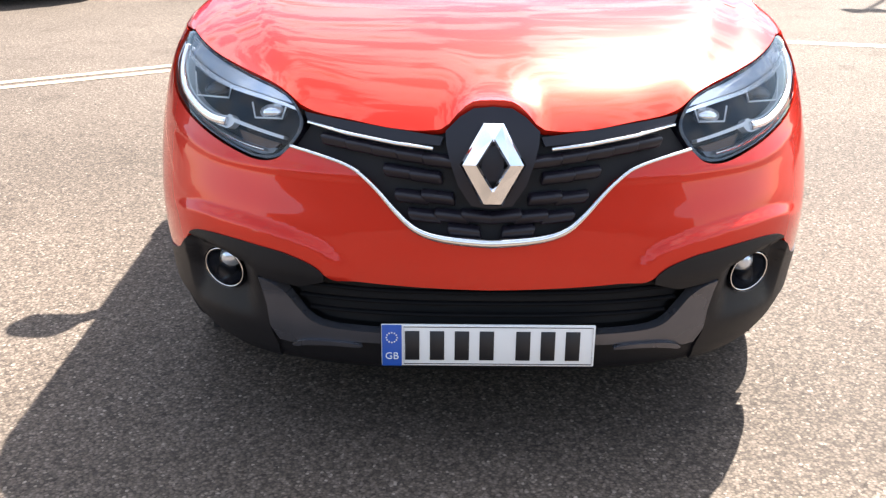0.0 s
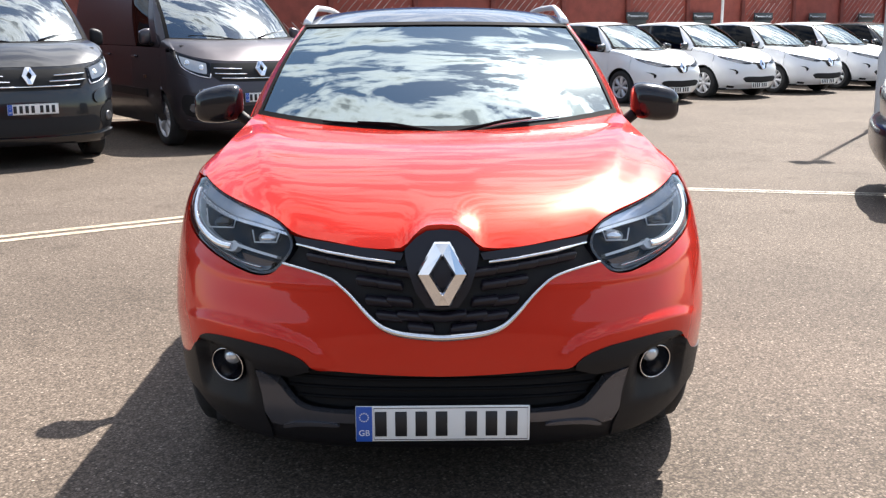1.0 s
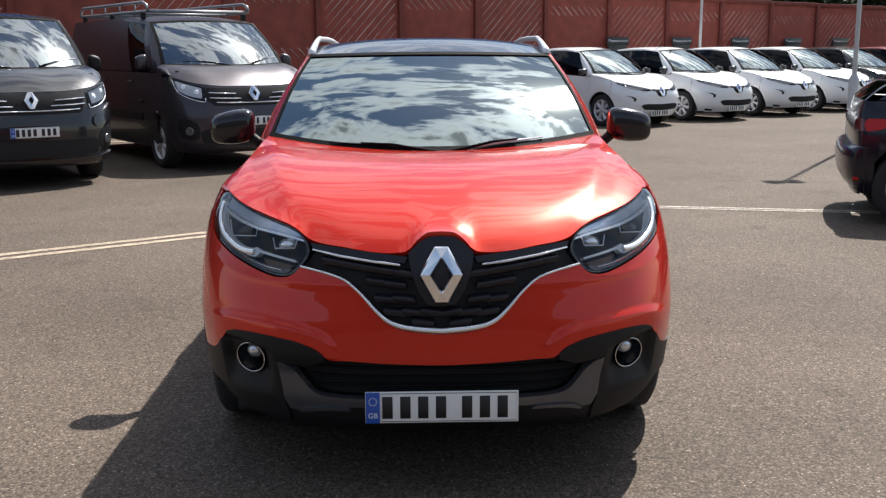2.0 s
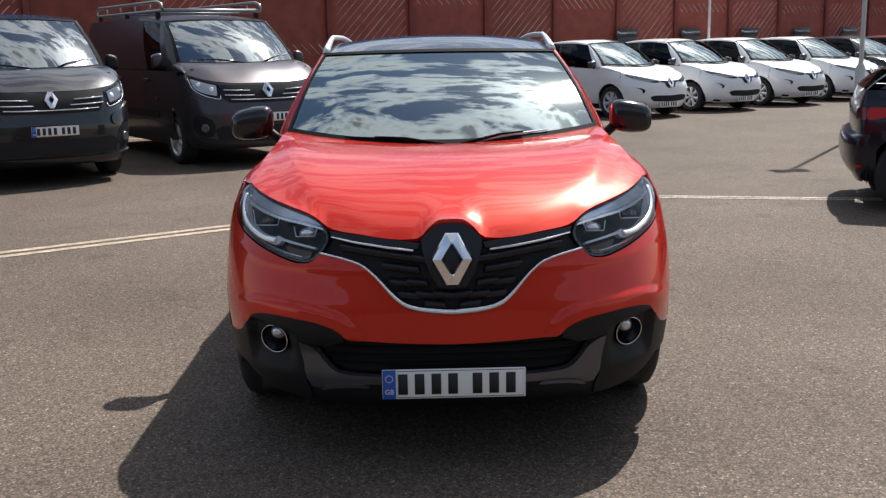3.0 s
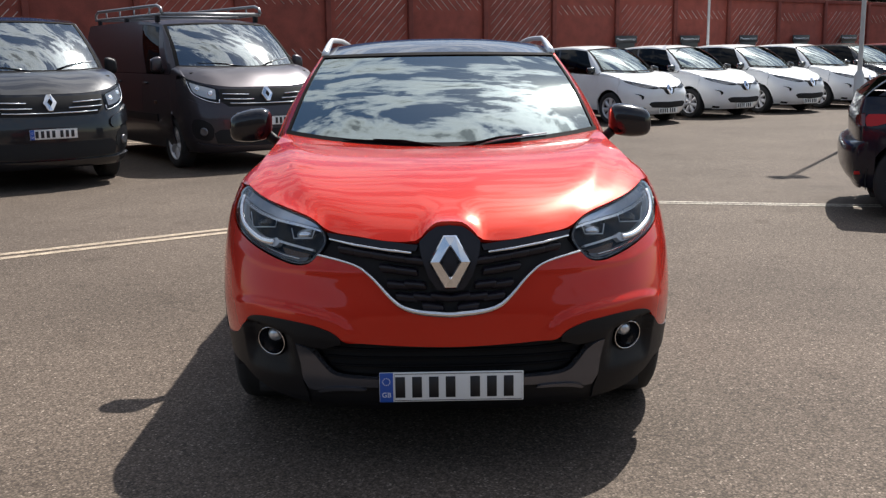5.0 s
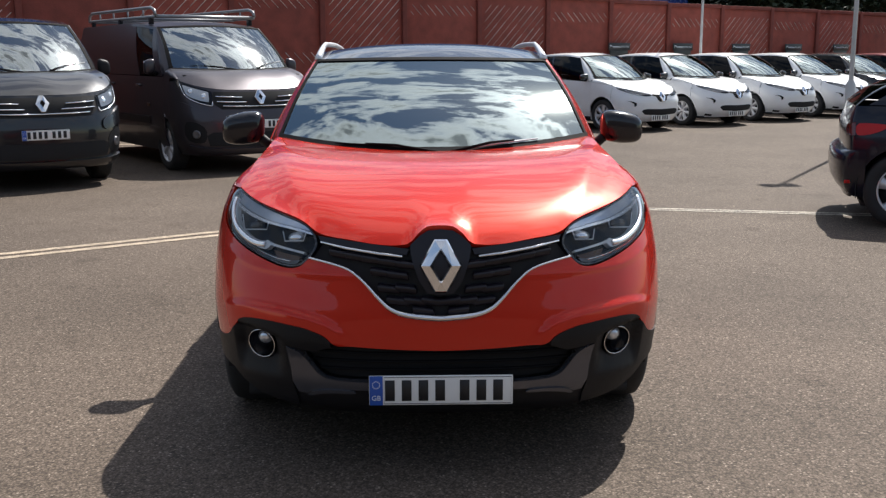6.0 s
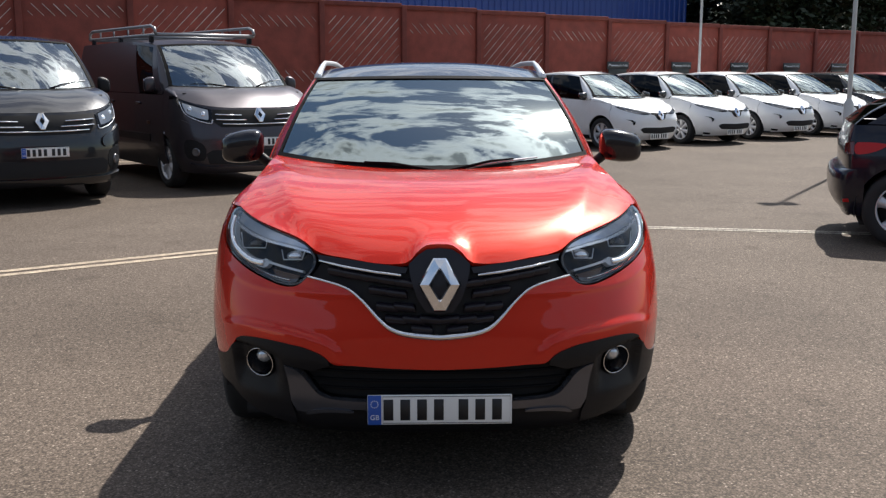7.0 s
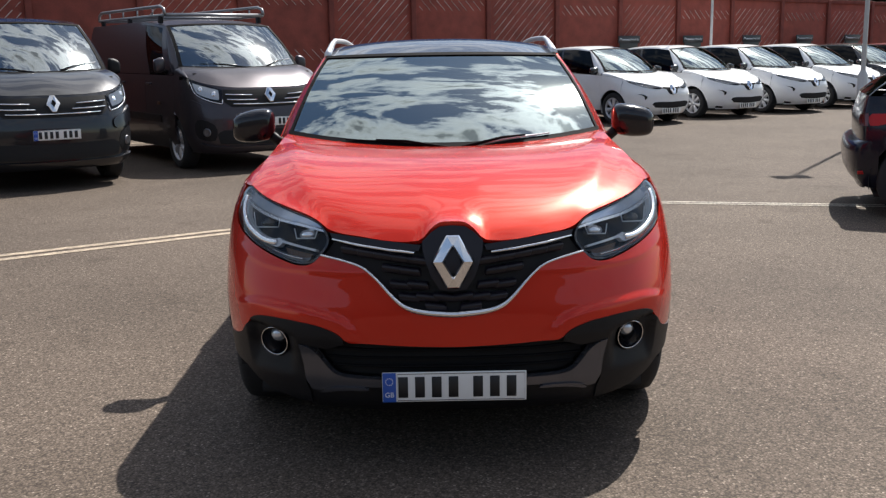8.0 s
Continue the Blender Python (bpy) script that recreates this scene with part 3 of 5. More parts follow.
def number_plate(parent, at, tilt=0.0, wide=.52, tall=.111, back=True, strip=True, name="number_plate"):
    """A white plate with a blue strip and plain bars for its characters."""
    turn = Matrix.Translation(at) @ Matrix.Rotation(tilt, 4, "X")
    base = part(name, box(wide, .008, tall, bevel=.0035), PLATE, parent, "white number plate with black bars")
    base.matrix_local = turn
    edge = [(-.5 * wide + .055, -.5 * tall + .006), (.5 * wide - .006, -.5 * tall + .006), (.5 * wide - .006, .5 * tall - .006), (-.5 * wide + .055, .5 * tall - .006)]
    part("border", tube([(x, -.0042, z) for x, z in edge], .0012, 4, closed=True), INK, base)
    if strip:
        b = box(.048, .0035, tall * .985, (-.5 * wide + .0255, -.0045, 0), bevel=.001)
        blue = part("blue_strip", b, PLATEBLUE, base, "blue strip with pale marks")
        ring = [part("mark", box(.0035, .002, .0035, (-.5 * wide + .0255 + .013 * math.cos(a), -.0065, .022 + .013 * math.sin(a))), PALEINK, blue) for a in [2 * math.pi * k / 12 for k in range(12)]]
        lettering(blue, "GB", .026, (-.5 * wide + .0255, -.0068, -.028), PALEINK)
    k = wide / .52
    x0 = -.185 * k if strip else -.215 * k
    step = .0605 * k
    for i in range(7):
        x = x0 + step * i + (.028 * k if i > 3 else 0)
        part("bar", box(.035 * k, .003, tall * .70, (x, -.0045, 0), bevel=.0008, segments=1), INK, base)
    return base


def lettering(parent, text, size, at, mat):
    """Raised letters on a face that looks along -y."""
    cu = bpy.data.curves.new("lettering", "FONT")
    cu.body, cu.size, cu.extrude, cu.align_x, cu.align_y, cu.resolution_u = text, size, .001, "CENTER", "CENTER", 3
    tx = new("lettering", cu)
    me = bpy.data.meshes.new_from_object(tx.evaluated_get(bpy.context.evaluated_depsgraph_get()))
    bpy.data.objects.remove(tx)
    bpy.data.curves.remove(cu)
    me.materials.clear()
    me.materials.append(mat)
    ob = new("lettering", me)
    ob.parent = parent
    ob.matrix_local = Matrix.Translation(at) @ Matrix.Rotation(radians(90), 4, "X")
    return ob


def lozenge(parent, at, tall, wide, tilt=0.0, name="emblem", core=1.0):
    """A plain hollow chrome lozenge with bevelled faces."""
    def ring(w, h, cut, y):
        c = cut
        return [(-w * c, y, h), (w * c, y, h), (w, y, 0), (w * c, y, -h), (-w * c, y, -h), (-w, y, 0)]
    w, h = wide / 2, tall / 2
    rows = [ring(w * .98, h * .98, .32, .012), ring(w, h, .30, .0), ring(w * .93, h * .95, .28, -.008), ring(w * .52 * core, h * .635 * core, .06, -.015), ring(w * .45 * core, h * .565 * core, .02, -.008), ring(w * .41 * core, h * .52 * core, .02, .012)]
    bm = loft(rows, closed=True)
    ob = part(name, bm, CHROME, parent, "chrome hollow lozenge emblem", smooth=False)
    ob.matrix_local = Matrix.Translation(at) @ Matrix.Rotation(tilt, 4, "X")
    return ob


def torus(major, minor, segs=36, sides=8):
    pts = [(major * math.cos(2 * math.pi * k / segs), 0, major * math.sin(2 * math.pi * k / segs)) for k in range(segs)]
    rows = []
    for k in range(segs + 1):
        a = 2 * math.pi * k / segs
        rows.append([((major + minor * math.cos(b)) * math.cos(a), minor * math.sin(b), (major + minor * math.cos(b)) * math.sin(a)) for b in [2 * math.pi * j / sides for j in range(sides)]])
    return loft(rows, closed=True)


def facing(p, n, spin=0.0):
    """A pose at p whose -y looks along n."""
    return Matrix.Translation(p) @ Vector(n).to_track_quat("-Y", "Z").to_matrix().to_4x4()


def shell_normal(shape, u, z, e=.004):
    a = Vector(shape.shell(u + e, z)) - Vector(shape.shell(u - e, z))
    b = Vector(shape.shell(u, z + e)) - Vector(shape.shell(u, z - e))
    n = a.cross(b).normalized()
    return n if n.y < 0 or n.x * u > 0 else -n


def seat(parent, x, y, z):
    ob = part("seat", box(.48, .50, .16, (x, y, z), .05), SEATCOL, parent, "dark fabric seat")
    part("backrest", box(.46, .13, .60, (x, y + .30, z + .34), .05, turn=Matrix.Rotation(radians(-16), 4, "X")), SEATCOL, ob)
    part("headrest", box(.27, .10, .19, (x, y + .40, z + .72), .04), SEATCOL, ob)
    return ob


def cabin(shape, parent, rows=((.38, .95),), floor_z=.42):
    """What is seen through the glass: floor, dashboard, seats and steering wheel."""
    c = shape.cowl(0)
    w = shape.cowl_end[0] * .96
    y1 = min(shape.waist[1], shape.length - .35)
    part("floor_pan", box(w * 2.05, y1 - .5, .05, (0, (y1 + .5) / 2, floor_z - .05)), DARK, parent)
    part("bulkhead", box(w * 2.0, .04, c.z - floor_z - .06, (0, c.y - .08, (c.z + floor_z) / 2 - .04)), DARK, parent)
    rowsd = []
    for j, (dy, dz) in enumerate(((-.07, -.05), (.12, -.045), (.30, -.05), (.42, -.10), (.44, -.30))):
        rowsd.append([(w * k, c.y + dy + (.30 * abs(k) ** 2.2 if j < 2 else .10), c.z + dz - .02 * k * k) for k in [i / 8 - 1 for i in range(17)]])
    part("dashboard", thick(loft(rowsd), .02), CABIN, parent, "dark grey dashboard")
    ring = torus(.185, .015, 28, 6)
    ob = part("steering_wheel", ring, CABIN, parent)
    ob.matrix_local = Matrix.Translation((.36, c.y + .56, c.z - .10)) @ Matrix.Rotation(radians(-24), 4, "X")
    part("hub", box(.14, .05, .10, bevel=.02), CABIN, ob)
    for dy, z in rows:
        for x in (-.36, .36):
            seat(parent, x, c.y + dy + .55, z - .42)


def common_body(shape, root, paint, roof_mat, windows, glass=TINTED, screen=SCREEN, pillar=None, arches=True, door_lines=(), rim_mat=ALLOY, spokes=5, tail=True, split_glass=True, clad=None, clad_z=0.0):
    """Bonnet, wings, doors, cabin, roof, tail and wheels: all that lies behind the front face. windows: (s0, s1) stretches of side glass."""
    S = shape
    nk = 96 if S.folds else 36
    nt = 48 if S.folds else 22
    rows = [[S.bonnet(-1 + 2 * i / nk, t / nt) for i in range(nk + 1)] for t in range(nt + 1)]
    part("bonnet", thick(loft(rows), .018), paint, root)
    R = S.wheel + .055
    y_front = S.bonnet(1, 0).y
    cuts = [S.waist[0] - .06, *door_lines, S.length - S.tail]
    low = clad_z or S.sill

    def sides(s):
        rows = [[Vector((s * p.x, p.y, p.z)) for p in [S.cheek(a / 14, v / 6) for v in range(7)]] for a in range(15)]
        part("wing_top", thick(loft(rows), .012), paint, root)
        fr, re = arch(S, S.axles[0], R + (.05 if clad else 0), low), arch(S, S.axles[1], R + (.05 if clad else 0), low)
        # front wing
        y0 = S.wing_y
        top = [(cuts[0] - .002, smooth(cuts[0], S.shoulder) - .002), ]
        ys = [cuts[0] - .002 + (y0 - cuts[0]) * k / 8 for k in range(9)]
        top = [(y, smooth(y, S.shoulder) - .004) for y in ys if y >= y_front] or top
        lower = [(y0, arch_top(S, S.axles[0], R + (.05 if clad else 0), y0))] + [p for p in fr if p[0] > y0 + .004]
        side_panel(S, "front_wing", top + [(y0, S.wing_z)] + [(y0, min(S.wing_z, lower[0][1]) if lower[0][1] < S.wing_z else S.wing_z)][:0] + lower + [(cuts[0] - .002, low)], paint, root, s)
        # doors and rear wing
        for a, b in zip(cuts, cuts[1:]):
            ys = [a + .002 + (b - a - .004) * k / 8 for k in range(9)]
            up = [(y, smooth(y, S.shoulder) - .004) for y in ys]
            down = [(b - .002, low), (a + .002, low)]
            last = b == cuts[-1]
            inside = [p for p in re if a < p[0] < b and p[1] > low]
            if inside:
                down = [(b - .002, low + (.14 if last else 0))] if re[-1][0] < b - .02 else []
                down += list(reversed(inside))
                if re[0][0] > a + .02:
                    down += [(a + .002, low)]
            d = side_panel(S, "rear_wing" if last else "door", up + down, paint, root, s)
            if not last and a < S.length * .7:
                hy, hz = b - .17, smooth(b, S.shoulder) - .13
                n = Vector(S.side(hy, hz))
                part("handle", box(.028, .19, .03, (s * (n.x + .016), hy, hz), .009), paint, d)
        if clad:
            fr2, re2 = arch(S, S.axles[0], R, S.sill), arch(S, S.axles[1], R, S.sill)
            fr = [p for p in fr if p[0] > S.axles[0] or p[1] > .50]
            fr2 = [p for p in fr2 if p[0] > S.axles[0] or p[1] > .47]
            for outer, inner in ((fr, fr2), (re, re2)):
                side_panel(S, "arch_trim", outer + list(reversed(inner)), clad, root, s, "grained black plastic wheel arch trim", lift=.002, depth=.03)
            side_panel(S, "sill_trim", [(fr2[-1][0], S.sill), (fr[-1][0], low), (re[0][0], low), (re2[0][0], S.sill)], clad, root, s, "grained black plastic sill trim", lift=.006)
        # cabin side
        P = pillar or paint
        edge0, edge1 = windows[0][0], windows[-1][1]
        skin = []
        for t in range(13):
            a, b = S.cowl(.996).lerp(S.head(.996), t / 12) + Vector((0, -.7, .7)) * .035 * math.sin(math.pi * t / 12), S.house(.004, t / 12)
            skin.append([Vector((s * q.x, q.y, q.z)) for q in [a.lerp(b, v / 4) + Vector((.012, 0, .004)) * math.sin(math.pi * v / 4) for v in range(5)]])
        part("pillar_skin", thick(loft(skin), .006), paint, root)
        house_panel(S, "windscreen_pillar", [(0, 0), (edge0 + .035, 0), (edge0, 1), (0, 1)], paint, root, s, lift=.004)
        house_panel(S, "roof_rail_panel", [(edge0, .94), (edge1, .94), (1, .94), (1, 1), (edge0, 1)], paint, root, s, lift=.002)
        house_panel(S, "rear_pillar", [(edge1, 0), (1, 0), (1, .94), (edge1 - .03, .94)], paint, root, s, lift=.003)
        for i, (a, b) in enumerate(windows):
            sk = .035 if i == 0 else 0.0
            house_panel(S, "side_window", [(a + sk + .004, .02), (b - .004, .02), (b - .004 - (.03 if i == len(windows) - 1 else 0), .935), (a + .006, .935)], glass, root, s, depth=.004)
            if i:
                house_panel(S, "window_pillar", [(windows[i - 1][1] - .004, 0), (a + .002, 0), (a + .002, .94), (windows[i - 1][1] - .004, .94)], P, root, s, lift=.004)
        for y in S.axles:
            wheel_parts(S.wheel, .215, rim_mat, root, (s * S.track, y, S.wheel), spokes, s)
            liner = lathe([(R + .01, s * (S.track - .16)), (R + .012, s * (S.track + .07))], 30)
            bmesh.ops.delete(liner, geom=[v for v in liner.verts if v.co.z < -.12], context="VERTS")
            ob = part("arch_liner", thick(liner, .006), DARK, root)
            ob.location = (0, y, S.wheel)
    both(sides)
    glassrows = screen_rows(S)
    w = part("windscreen", thick(loft(glassrows), .005), screen, root, "raked windscreen that mirrors the clouds")
    # roof
    n = 18
    rows = []
    for j in range(n + 1):
        s = j / n
        e = S.rim(s)
        h = S.head(1)
        row = []
        for i in range(17):
            k = i / 8 - 1
            y = e.y + (S.head(k).y - h.y) * (1 - s) ** 2
            row.append((e.x * k, y, e.z + S.crown * (1 - abs(k) ** 2.4) * (1 if s > .1 else .35 + 6.5 * s) if j else S.head(k).z))
        rows.append(row)
    part("roof", thick(loft(rows), .02), roof_mat, root)
    if tail:
        tail_parts(S, root, paint, glass)


def tail_point(S, a, z, lift=0.0):
    """A point of the rounded tail; a runs from one flank (-1) to the other (1)."""
    yb = S.length - S.tail
    x = S.side(yb, z)[0]
    deep = smooth(z, [(.26, .06), (.45, .085), (.66, .085), (.82, .095), (.92, .085), (1.0, .055), (1.08, .02)]) + lift
    t = a * math.pi / 2
    return Vector(((x + lift * .5) * math.copysign(abs(math.sin(t)) ** .85, a), yb - .004 + deep * max(0.0, math.cos(t)) ** .7, z))


def tail_parts(S, root, paint, glass):
    """The closing rear: tailgate with its window and the floor below."""
    yb = S.length - S.tail
    ks = [i / 12 - 1 for i in range(25)]
    zb = smooth(yb, S.shoulder)
    rows = []
    for j in range(9):
        t = j / 8
        row = []
        for k in ks:
            a = Vector((S.rim(1).x * math.copysign(abs(math.sin(k * math.pi / 2)) ** .85, k), S.roof_end, S.rim(1).z + S.crown * (1 - abs(k) ** 2.4) - .005))
            row.append(a.lerp(tail_point(S, k, zb), t) + Vector((0, .06 * math.sin(math.pi * t), .02 * math.sin(math.pi * t))))
        rows.append(row)
    part("rear_window", thick(loft(rows), .006), glass, root)
    rows = [[tail_point(S, k, z) for k in ks] for z in (zb, zb - .03, zb - .07, zb - .12, .90, .84, .76, .68, .60, .50, .40, .30, .26)]
    part("tailgate", thick(loft(rows), .02), paint, root)
    part("underbody", box(1.5, S.length - .6, .04, (0, S.length / 2 + .05, S.ground + .02)), DARK, root)


def mirror_half(name, parent, s, at, size, mat, stalk):
    """A door mirror: rounded shell, the glass behind, a foot."""
    bm = bmesh.new()
    bmesh.ops.create_uvsphere(bm, u_segments=28, v_segments=18, radius=1)
    for v in bm.verts:
        x, y, z = v.co
        sq = lambda a, p: math.copysign(abs(a) ** p, a)
        x, z = sq(x, .50), sq(z, .56)
        y = sq(y, .75) if y < 0 else y * .18
        z *= 1 - .16 * (x * s > 0) * abs(x)
        v.co = (x * size[0], y * size[1], z * size[2] - .012 * s * x)
    ob = part(name, bm, mat, parent, "gloss black door mirror")
    ob.location = (s * at[0], at[1], at[2])
    part("mirror_glass", box(size[0] * 1.7, .006, size[2] * 1.55, (0, size[1] * .19, 0), .02), CHROME, ob)
    part("foot", tube([(s * (stalk[0] - at[0]), stalk[1] - at[1], stalk[2] - at[2]), (s * -size[0] * .75, .0, -size[2] * .55)], .035, 8, flat=.7), PLASTIC, ob)
    return ob


def wiper(parent, a, b, mat=GLOSSBLACK, shine=None):
    """An arm with its blade, lying along the glass from a to b."""
    a, b = Vector(a), Vector(b)
    mid = a.lerp(b, .45) + Vector((0, -.012, .018))
    arm = part("wiper", tube([a, mid, a.lerp(b, .72) + Vector((0, -.01, .012))], [.009, .006, .004], 6), mat, parent, "black wiper arm")
    part("blade", tube([a.lerp(b, .12) + Vector((0, -.004, .004)), a.lerp(b, .55) + Vector((0, -.006, .008)), b], [.004, .0055, .004], 6), shine or mat, arm)
    return arm


def red_crossover(m):
    S = Shape(**CROSSOVER)
    root = thing("crossover_car", m, "glossy red crossover car with black roof, parked on asphalt", "car")
    common_body(S, root, RED, ROOFBLACK, [(.07, .40), (.425, .74), (.765, .90)], glass=TINTED, pillar=GLOSSBLACK, door_lines=(2.45, 3.36), rim_mat=ALLOY, clad=PLASTIC, clad_z=.42)
    cabin(S, root, ((.45, .98), (1.3, .98)))
    P = lambda u, z, lift=0.0: Vector(S.shell(u, z)) + shell_normal(S, u, z) * lift

    lamp = [(.738, .996), (.653, .979), (.557, .960), (.46, .941), (.375, .921), (.340, .908), (.310, .886), (.284, .842), (.303, .792), (.325, .762), (.37, .756), (.431, .769), (.540, .797), (.650, .829), (.735, .860), (.785, .895), (.808, .938), (.795, .980)]
    lamp = rounded(lamp, 2, True)
    lip = rounded([(0, .904), (.022, .900), (.039, .882), (.055, .855), (.07, .851), (.124, .853), (.195, .864), (.300, .882)])
    chrome = rounded([(0, .594), (.040, .604), (.067, .621), (.09, .652), (.13, .712), (.167, .751), (.194, .767), (.24, .781), (.301, .793)])
    clad = rounded([(0, .473), (.079, .480), (.152, .487), (.191, .488), (.216, .525), (.27, .547), (.30, .553), (.39, .563), (.48, .563), (.548, .552), (.59, .51), (.655, .455), (S.u_at(.49, .43), .43)])
    outer = [(S.u_at(y, z), z) for y, z in arch(S, S.axles[0], S.wheel + .105, .43) if y < .62] + [(S.u_at(.632, arch_top(S, S.axles[0], S.wheel + .105, .632)), arch_top(S, S.axles[0], S.wheel + .105, .632))]
    inner = [(S.u_at(y, z), z) for y, z in arch(S, S.axles[0], S.wheel + .055, .36) if y < .62]
    # bumper skin: chrome line, under the lamp, back to the wing, round the arch, along the cladding
    low = [p for p in lamp if p[1] < .79 + (p[0] - .3) * .17 and p[0] > .303]
    low.sort()
    half = chrome + [(u + .002, z - .006) for u, z in low] + [(.748, .858), (.800, .892), (.825, .935), (.815, .986), (S.u_at(.632, .990), .990)]
    half += [(S.u_at(.632, z), z) for z in (.9, .8, .72)]
    half += list(reversed(outer))
    half += list(reversed(clad))
    front_panel(S, "front_bumper", [mirror(half)], RED, root, cell=(.016, .006))
    # dark sheet added behind all gaps, standing in for the shade inside
    front_panel(S, "gap_backing", [mirror([(0, .90), (.3, .87), (.7, .93), (.78, .88), (.70, .5), (.6, .24), (0, .24)])], DARK, root, lift=-.07, depth=0, cell=(.06, .06))
    # grille
    lampin = [(.299, .874), (.281, .846), (.297, .806)]
    g = front_panel(S, "grille", [mirror(lip + lampin + list(reversed(chrome)))], DARK, root, "black grille with chrome trim", lift=-.022, depth=.02)
    rowz = (.782, .741, .699, .656, .622)
    for r, z0 in enumerate(rowz, 1):
        xmax = smooth(z0, [(.60, .10), (.655, .19), (.70, .24), (.741, .285), (.782, .40), (.822, .44)])
        n = int(xmax / .062)
        for s in (1, -1):
            for i in range(n + 1):
                x = .062 * (i + .5 + .5 * (r % 2))
                if x > xmax - .02 or (x < .105 and z0 > .66):
                    continue
                u = s * math.asin(min(1, (x / smooth(z0, S.half)) ** (smooth(z0, S.power) / 2))) * 2 / math.pi
                z = z0 + .045 * max(0, x - .1) / .35 * (z0 > .7)
                p = P(u, z, -.010)
                one = box(.078, .028, .025, bevel=.008, segments=3)
                for v in one.verts:
                    v.co.x += s * .35 * v.co.z
                ob = part("slat", one, GRILLE, g)
                ob.matrix_local = facing(p, shell_normal(S, u, z)) @ Matrix.Rotation(radians(32), 4, "X") @ Matrix.Rotation(-s * radians(7), 4, "Y")
    for s in (1, -1):
        for zz, rad in ((.0, .0042),):
            pts = [P(s * u, z + zz, .004) for u, z in [(.066, .811), (.12, .819), (.2, .833), (.277, .8495)]]
            part("trim_bar", tube(pts, .0052, 8, flat=1.0), CHROME, g, "thin chrome bar")
        front_panel(S, "grille_band", [[(s * u, z) for u, z in ((.055, .838), (.058, .818), (.12, .825), (.2, .840), (.283, .856), (.292, .872), (.2, .861), (.12, .850))]], GRILLE, g, lift=-.004, cell=(.03, .03))
    line = [(-u, z) for u, z in reversed(chrome)] + chrome[1:]
    rad = [.0048 + .0072 * math.exp(-(u / .09) ** 2) for u, z in line]
    part("chrome_strip", tube([P(u, z, .004) for u, z in line], rad, 8), CHROME, root, "chrome strip along the lower grille edge")
    shield = [(0, .902), (.020, .898), (.036, .880), (.053, .850), (.050, .822), (.042, .784), (.028, .728), (.013, .682), (0, .676)]
    b = front_panel(S, "emblem_backing", [mirror(shield)], GRILLE, root, lift=.004, depth=.03, cell=(.02, .02))
    lozenge(b, (0, -.006, .784), .188, .150, tilt=radians(-10.6))
    part("emblem_core", box(.05, .004, .08, (0, .004, .784), .001, turn=Matrix.Rotation(radians(-10.6), 4, "X")), GRILLE, b)
    # lower intake
    skid_top = rounded([(0, .350), (.107, .350), (.186, .353), (.225, .363), (.248, .39), (.279, .442), (.305, .465), (.338, .474)])
    clad_c = [p for p in clad if p[0] <= .195]
    intake = front_panel(S, "lower_intake", [mirror(clad_c + [(.26, .50), (.33, .475)] + list(reversed(skid_top))[1:])], DARK, root, lift=-.045, depth=0, cell=(.03, .03))
    for z in (.455, .424, .392):
        um = smooth(z, [(.36, .20), (.392, .235), (.424, .255), (.46, .275)])
        pts = [P(um * k / 12, z + .002 * (k / 12) ** 2, -.02) for k in range(-12, 13)]
        part("slat", tube(pts, .009, 6, flat=.6), SCUTTLE, intake)
    # black corner cladding with the fog lamp openings, each at the bottom of a pocket
    def pocket(q, z):
        u = math.copysign(abs(q) ** 1.3, q)
        v = abs(u)
        top = smooth(v, [(.35, .505), (.45, .528), (.56, .538)])
        dent = smooth(v, [(.35, 0), (.40, 1), (.558, 1), (.585, 0)]) * smooth(top - z, [(0, 0), (.016, 1)]) * smooth(z, [(.345, 0), (.425, 1)])
        return P(u, z, -.030 * dent)
    for s in (1, -1):
        hole = [(.455 + .064 * math.cos(a), .458 + .059 * math.sin(a)) for a in [2 * math.pi * k / 32 for k in range(32)]]
        rest = [p for p in clad if p[0] > .195]
        o = rest + list(reversed(inner)) + [(.64, .335), (.57, .295), (.49, .265), (.40, .245), (.325, .235), (.318, .278), (.326, .324), (.328, .392), (.341, .476), (.305, .469), (.25, .462), (.20, .484)]
        even = [[(s * u ** (1 / 1.3), z) for u, z in q] for q in (o, hole)]
        part("corner_cladding", patch(even, pocket, (.013, .011), .035, .004), PLASTIC, root, "grained black plastic bumper corner")
        n = shell_normal(S, s * .455, .458)
        n = (n + Vector((0, -.55, .06))).normalized()
        cup = part("fog_lamp", lathe([(.060, -.012), (.056, -.006), (.052, .012), (.046, .06), (.001, .065)], 32, "y"), GLOSSBLACK, root, "round fog lamp with a chrome ring")
        cup.matrix_local = facing(P(s * .455, .458, -.022), n)
        part("ring", move(torus(.0545, .0019, 36), Matrix.Translation((0, -.010, 0))), CHROME, cup)
        part("bezel", move(lathe([(.052, .0), (.040, .03), (.030, .045)], 28, "y"), Matrix.Translation((0, .0, .0))), GLOSSBLACK, cup)
        bulb = bmesh.new()
        bmesh.ops.create_uvsphere(bulb, u_segments=20, v_segments=12, radius=.030)
        part("fog_glass", move(bulb, Matrix.Translation((0, .028, .016))), LAMPSATIN, cup)
        part("fog_lens", move(lathe([(.001, -.016), (.015, -.012), (.030, .004)], 24, "y"), Matrix.Translation((0, .006, .016))), LENS, cup)
    # skid plate
    half = skid_top + [(.326, .392), (.323, .335), (.308, .300), (.282, .296), (.262, .308), (.20, .318), (.13, .320), (0, .320)]
